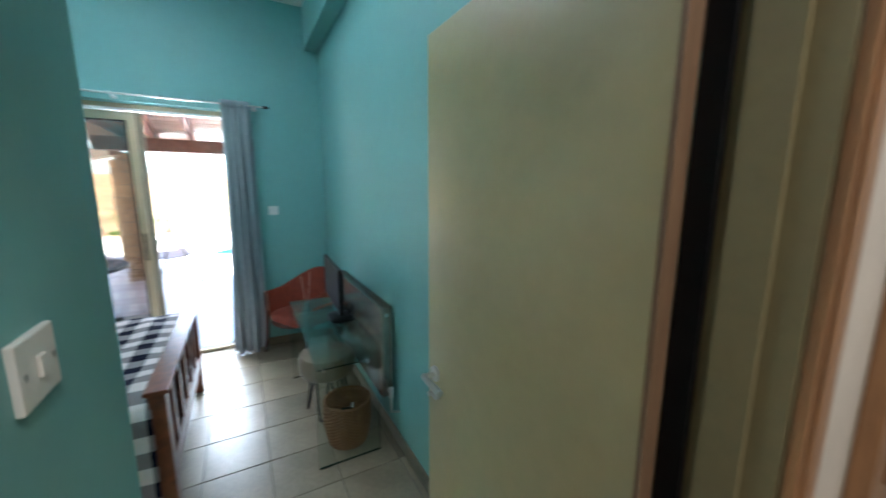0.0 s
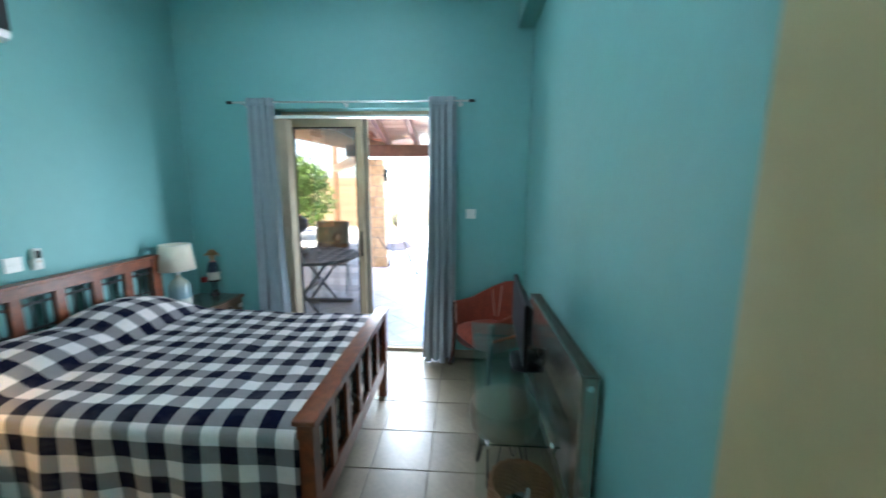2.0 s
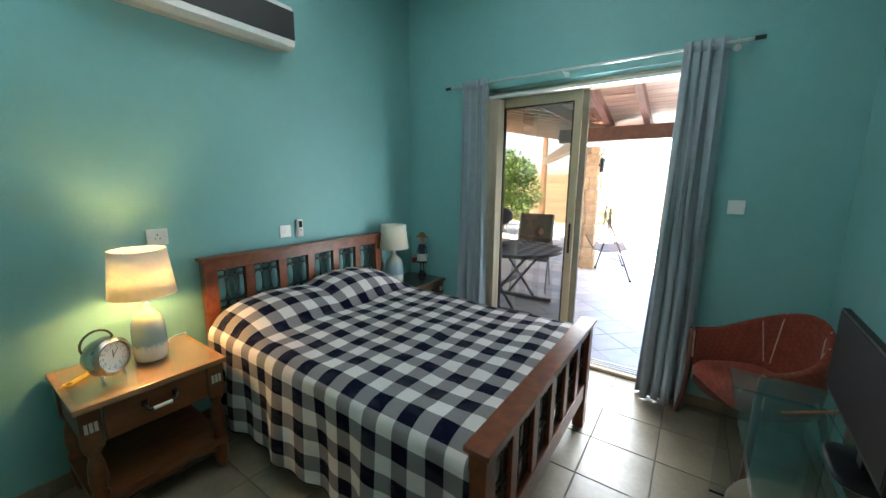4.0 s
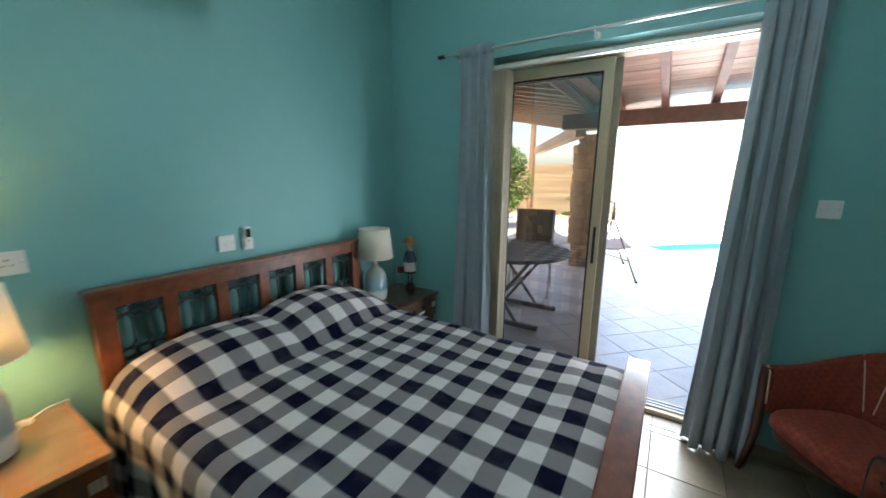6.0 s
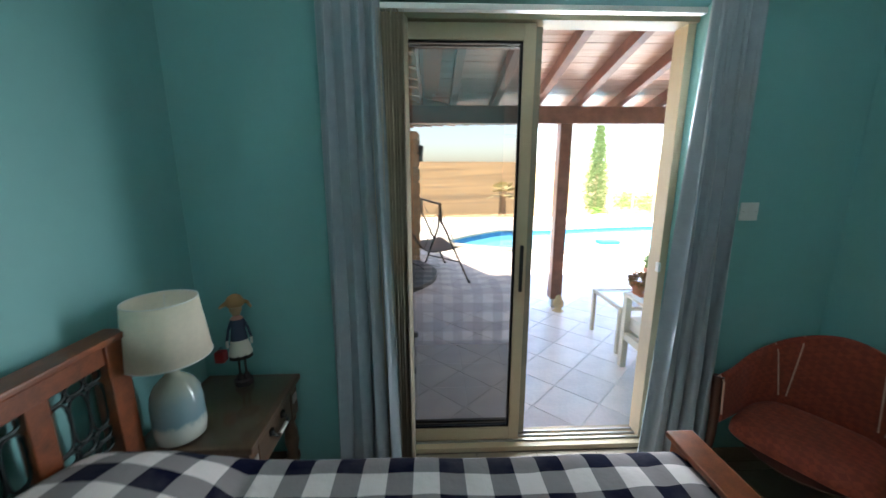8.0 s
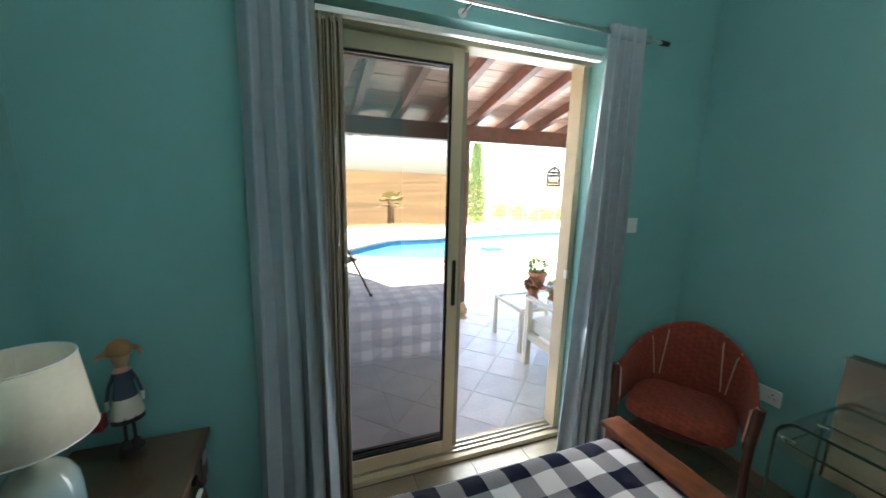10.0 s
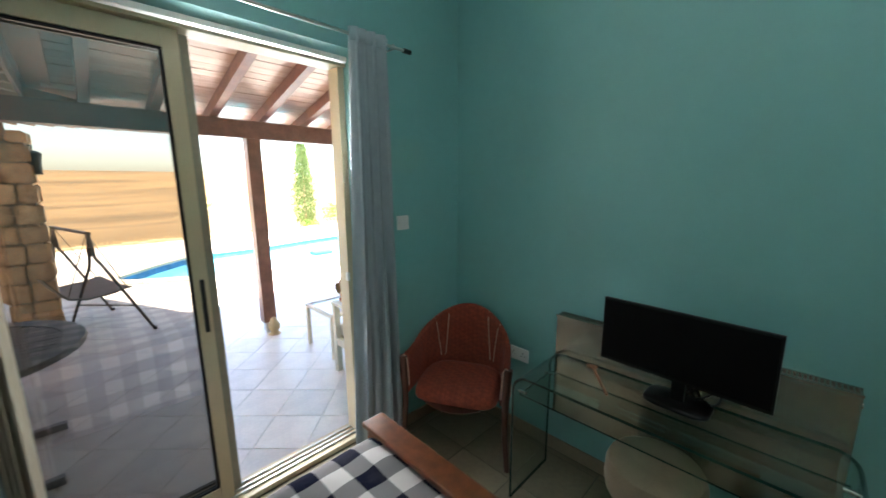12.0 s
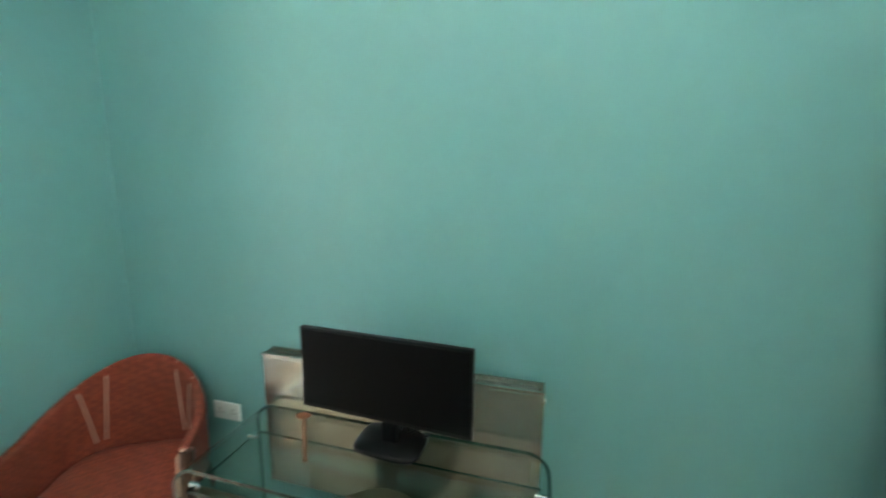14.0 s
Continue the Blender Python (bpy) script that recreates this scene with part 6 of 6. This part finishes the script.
def tree(x, y, h, label, clumps, count, size, seed, m=None):
    z0 = hgt(x, y) if y > 15.4 else -0.03
    t = thing("tree", x, y, z0, label, "tree")
    rnd = random.Random(seed)
    bm = bmesh.new()
    tube(bm, [(x, y, z0 - 0.2), (x + 0.03, y, z0 + h * 0.3), (x - 0.02, y + 0.02, z0 + h * 0.55)], 0.09, 10, taper=0.055)
    for c in clumps:
        tube(bm, [(x, y, z0 + h * 0.35), ((x + x + c[0]) / 2, y + c[1] * 0.5, z0 + (h * 0.35 + c[2]) / 2 + 0.1), (x + c[0], y + c[1], z0 + c[2])], 0.04, 6, taper=0.012)
    part("trunk", bm, BARK, t, smooth=True)
    foliage("crown", t, m or LEAF, [(x + c[0], y + c[1], z0 + c[2], c[3]) for c in clumps], count, size, seed)
    return t


tree(-5.0, 11.6, 2.6, "bushy green citrus tree in full leaf beside the patio", [(0, 0, 1.6, 0.9), (0.6, 0.1, 1.3, 0.65), (-0.65, 0.2, 1.5, 0.7), (0.15, -0.3, 2.1, 0.6), (-0.25, 0.1, 0.95, 0.7), (0.55, 0, 1.9, 0.5), (0.5, -0.2, 0.9, 0.5)], 8000, 0.10, 11)
tree(-6.4, 13.2, 2.6, "bushy green citrus tree in full leaf near the barbecue", [(0, 0, 1.7, 0.8), (0.6, 0.1, 1.5, 0.55), (-0.6, 0.2, 1.6, 0.6), (0.15, -0.3, 2.2, 0.5)], 3600, 0.11, 12)


def cypress(x, y, h):
    z0 = hgt(x, y)
    t = thing("cypress", x, y, z0, "tall narrow green cypress beyond the pool", "cypress tree")
    bm = bmesh.new()
    tube(bm, [(x, y, z0 - 0.2), (x, y, z0 + h * 0.9)], 0.08, 8, taper=0.015)
    part("trunk", bm, BARK, t)
    cl = []
    rnd = random.Random(8)
    for k in range(40):
        f = k / 39
        r = 0.62 * (1 - f) ** 0.8 * (0.6 + 0.4 * min(1, f * 6)) + 0.05
        a = rnd.uniform(0, 6.28)
        cl.append((x + 0.12 * math.cos(a) * (1 - f), y + 0.12 * math.sin(a) * (1 - f), z0 + 0.35 + f * (h - 0.4), r * rnd.uniform(0.75, 1.05)))
    foliage("crown", t, LEAF2, cl, 11000, 0.085, 9, upright=1.6)
    return t


cypress(6.25, 18.2, 4.6)


def shrub(x, y, r, m, n, seed, label, name="shrub"):
    z0 = hgt(x, y) if y > 15.4 else -0.03
    s = thing(name, x, y, z0, label, "shrub", "shrubs beyond the pool")
    bm = bmesh.new()
    rnd = random.Random(seed)
    cl = []
    for k in range(6):
        a, q = rnd.uniform(0, 6.28), rnd.uniform(0.1, 0.6) * r
        e = (x + q * math.cos(a), y + q * math.sin(a), z0 + r * rnd.uniform(0.5, 1.1))
        tube(bm, [(x, y, z0 - 0.1), e], 0.015, 5, taper=0.006)
        cl.append((*e, r * rnd.uniform(0.35, 0.55)))
    part("stems", bm, BARK, s)
    foliage("crown", s, m, cl, n, 0.075, seed)
    return s


for k, (x, y, r) in enumerate(((6.5, 15.9, 0.8), (7.5, 16.1, 0.75), (8.4, 15.9, 0.7), (9.6, 16.2, 0.8), (5.5, 15.9, 0.4), (10.8, 16.0, 0.8), (3.1, 15.9, 0.22), (0.9, 15.8, 0.2), (-1.9, 15.8, 0.3), (-3.6, 15.7, 0.35), (-3.3, 17.6, 0.85))):
    shrub(x, y, r, LEAF if k % 3 else LEAFY, int(500 + 1500 * r), 20 + k, "loose green flowering shrub at the edge of the deck" if r > 0.5 else "small low green shrub at the edge of the deck")

fence = thing("garden_fence", 8.2, 15.45, 0, "thin wire garden fence with metal posts beyond the pool", "fence")
for k in range(8):
    bx("fence_post", STEEL, fence, (5.6 + k * 0.8, 5.63 + k * 0.8, 15.44, 15.47, -0.35, 0.75), 0)
bm = bmesh.new()
for z in (0.0, 0.15, 0.3, 0.45, 0.6, 0.74):
    tube(bm, [(5.6, 15.43, z), (11.2, 15.43, z)], 0.003, 4)
part("wire", bm, STEEL, fence)

pole = thing("utility_pole", -5.6, 17.0, -0.4, "tall weathered wooden pole standing in the field", "pole")
bm = bmesh.new()
tube(bm, [(-5.6, 17.0, -0.5), (-5.6, 17.0, 6.0)], 0.13, 12, taper=0.10)
part("shaft", bm, WOODPOLE, pole, smooth=True)

# dry grass tufts along the field's near edge
rnd = random.Random(3)
V, F = [], []
for k in range(5200):
    x, y = rnd.uniform(-9, 12), 15.45 + 3.5 * rnd.random() ** 1.6
    z = hgt(x, y) - 0.02
    h, a, w = rnd.uniform(0.12, 0.38), rnd.uniform(0, 6.28), 0.008
    dx, dy = math.cos(a) * w, math.sin(a) * w
    lx, ly = rnd.uniform(-0.1, 0.1), rnd.uniform(-0.1, 0.1)
    i = len(V)
    V += [(x - dx, y - dy, z), (x + dx, y + dy, z), (x + lx, y + ly, z + h)]
    F.append((i, i + 1, i + 2))
me = bpy.data.meshes.new("dry_grass")
me.from_pydata(V, [], F)
me.materials.append(STRAW)
tagged(new("dry_grass", me), "pale dry grass tufts along the field edge", kind="stuff")


# ---- tiles, last ----
def tile_mesh(name, s, t, m, b=0.002):
    bm = bmesh.new()
    box(bm, -s / 2, s / 2, -s / 2, s / 2, -t, 0)
    bmesh.ops.bevel(bm, geom=[e for e in bm.edges if all(v.co.z > -1e-6 for v in e.verts)], offset=b, segments=1, affect="EDGES")
    me = bpy.data.meshes.new(name)
    bm.to_mesh(me), bm.free()
    me.materials.append(m)
    return me


def cut_tile(name, poly, t, m, parent):
    bm = bmesh.new()
    hi, lo = [bm.verts.new((x, y, 0)) for x, y in poly], [bm.verts.new((x, y, -t)) for x, y in poly]
    bm.faces.new(hi), bm.faces.new(lo[::-1])
    for i in range(len(poly)):
        j = (i + 1) % len(poly)
        bm.faces.new((hi[i], lo[i], lo[j], hi[j]))
    return part(name, bm, m, parent)


P = 0.343
X0, Y0 = 0.105 - 7 * P, 3.352 - 10 * P
pieces = tagged(new("floor_tiles"), "greige ceramic floor tiles in a straight grid", kind="structure")
whole = tile_mesh("tile", P - 0.005, 0.0035, TILE)
for i in range(-1, 12):
    for j in range(-7, 13):
        x0, y0 = X0 + i * P, Y0 + j * P
        x1, y1 = x0 + P, y0 + P
        lim = [(WX + 0.013, EX - 0.013, SY, NY - 0.013), (CX + 0.013, EX - 0.013, 0.105, SY), (-1.45, 1.95, -1.95, 0.105), (OX0, OX1, NY - 0.013, 3.875)]
        for k, (a, b, c, d) in enumerate(lim):
            q = (max(x0, a), min(x1, b), max(y0, c), min(y1, d))
            if q[1] - q[0] < 0.012 or q[3] - q[2] < 0.012:
                continue
            if q == (x0, x1, y0, y1):
                o = new("tile", whole)
                o.location = ((x0 + x1) / 2, (y0 + y1) / 2, 0)
                o.parent = pieces
            else:
                cut_tile("tile", [(q[0] + 0.0025, q[2] + 0.0025), (q[1] - 0.0025, q[2] + 0.0025), (q[1] - 0.0025, q[3] - 0.0025), (q[0] + 0.0025, q[3] - 0.0025)], 0.0035, TILE, pieces)

P2 = 0.332
deck = tagged(new("patio_tiles"), "beige patio tiles laid on the diagonal", kind="structure")
whole2 = tile_mesh("tile", P2 - 0.007, 0.02, PTILE, 0.0025)
near, rest = [], []
C, S = math.cos(math.pi / 4), math.sin(math.pi / 4)
for i in range(-40, 60):
    for j in range(-40, 60):
        u, v = (i + 0.5) * P2, (j + 0.5) * P2
        x, y = -0.01 + (u - v) * C, 4.30 + (u + v) * S
        if not (-4.5 < x < 6.5 and NOUT + 0.005 < y < 9.3):
            continue
        if y < NOUT + 0.24:
            cs = [(x + dx * (P2 - 0.007) * C, y + dy * (P2 - 0.007) * C) for dx, dy in ((0, -1), (1, 0), (0, 1), (-1, 0))]
            out = []
            for a, b in zip(cs, cs[1:] + cs[:1]):
                lim_y = NOUT + 0.006
                if a[1] >= lim_y:
                    out.append(a)
                if (a[1] >= lim_y) != (b[1] >= lim_y):
                    t = (lim_y - a[1]) / (b[1] - a[1])
                    out.append((a[0] + (b[0] - a[0]) * t, lim_y))
            if len(out) > 2:
                o = cut_tile("tile", out, 0.015, PTILE, deck)
                o.location.z = -0.012
            continue
        if y > 8.6 and x > -1.2:
            continue
        (near if (-2.2 < x < 1.6 and y < 7.2) else rest).append((x, y))
near.sort(key=lambda p: abs(p[0]) + abs(p[1] - 4.3))
rest += near[290:]
for x, y in near[:290]:
    o = new("tile", whole2)
    o.location, o.rotation_euler = (x, y, -0.012), (0, 0, math.pi / 4)
    o.parent = deck
V, F = [], []
h = (P2 - 0.007) * C
for x, y in rest:
    i = len(V)
    V += [(x, y - h, -0.012), (x + h, y, -0.012), (x, y + h, -0.012), (x - h, y, -0.012), (x, y - h, -0.028), (x + h, y, -0.028), (x, y + h, -0.028), (x - h, y, -0.028)]
    F += [(i, i + 1, i + 2, i + 3)] + [(i + a, i + 4 + a, i + 4 + (a + 1) % 4, i + (a + 1) % 4) for a in range(4)]
me = bpy.data.meshes.new("far_tiles")
me.from_pydata(V, [], F)
me.materials.append(PTILE)
o = tagged(new("far_tiles", me), "beige patio tiles further out", kind="stuff")
o.parent = deck
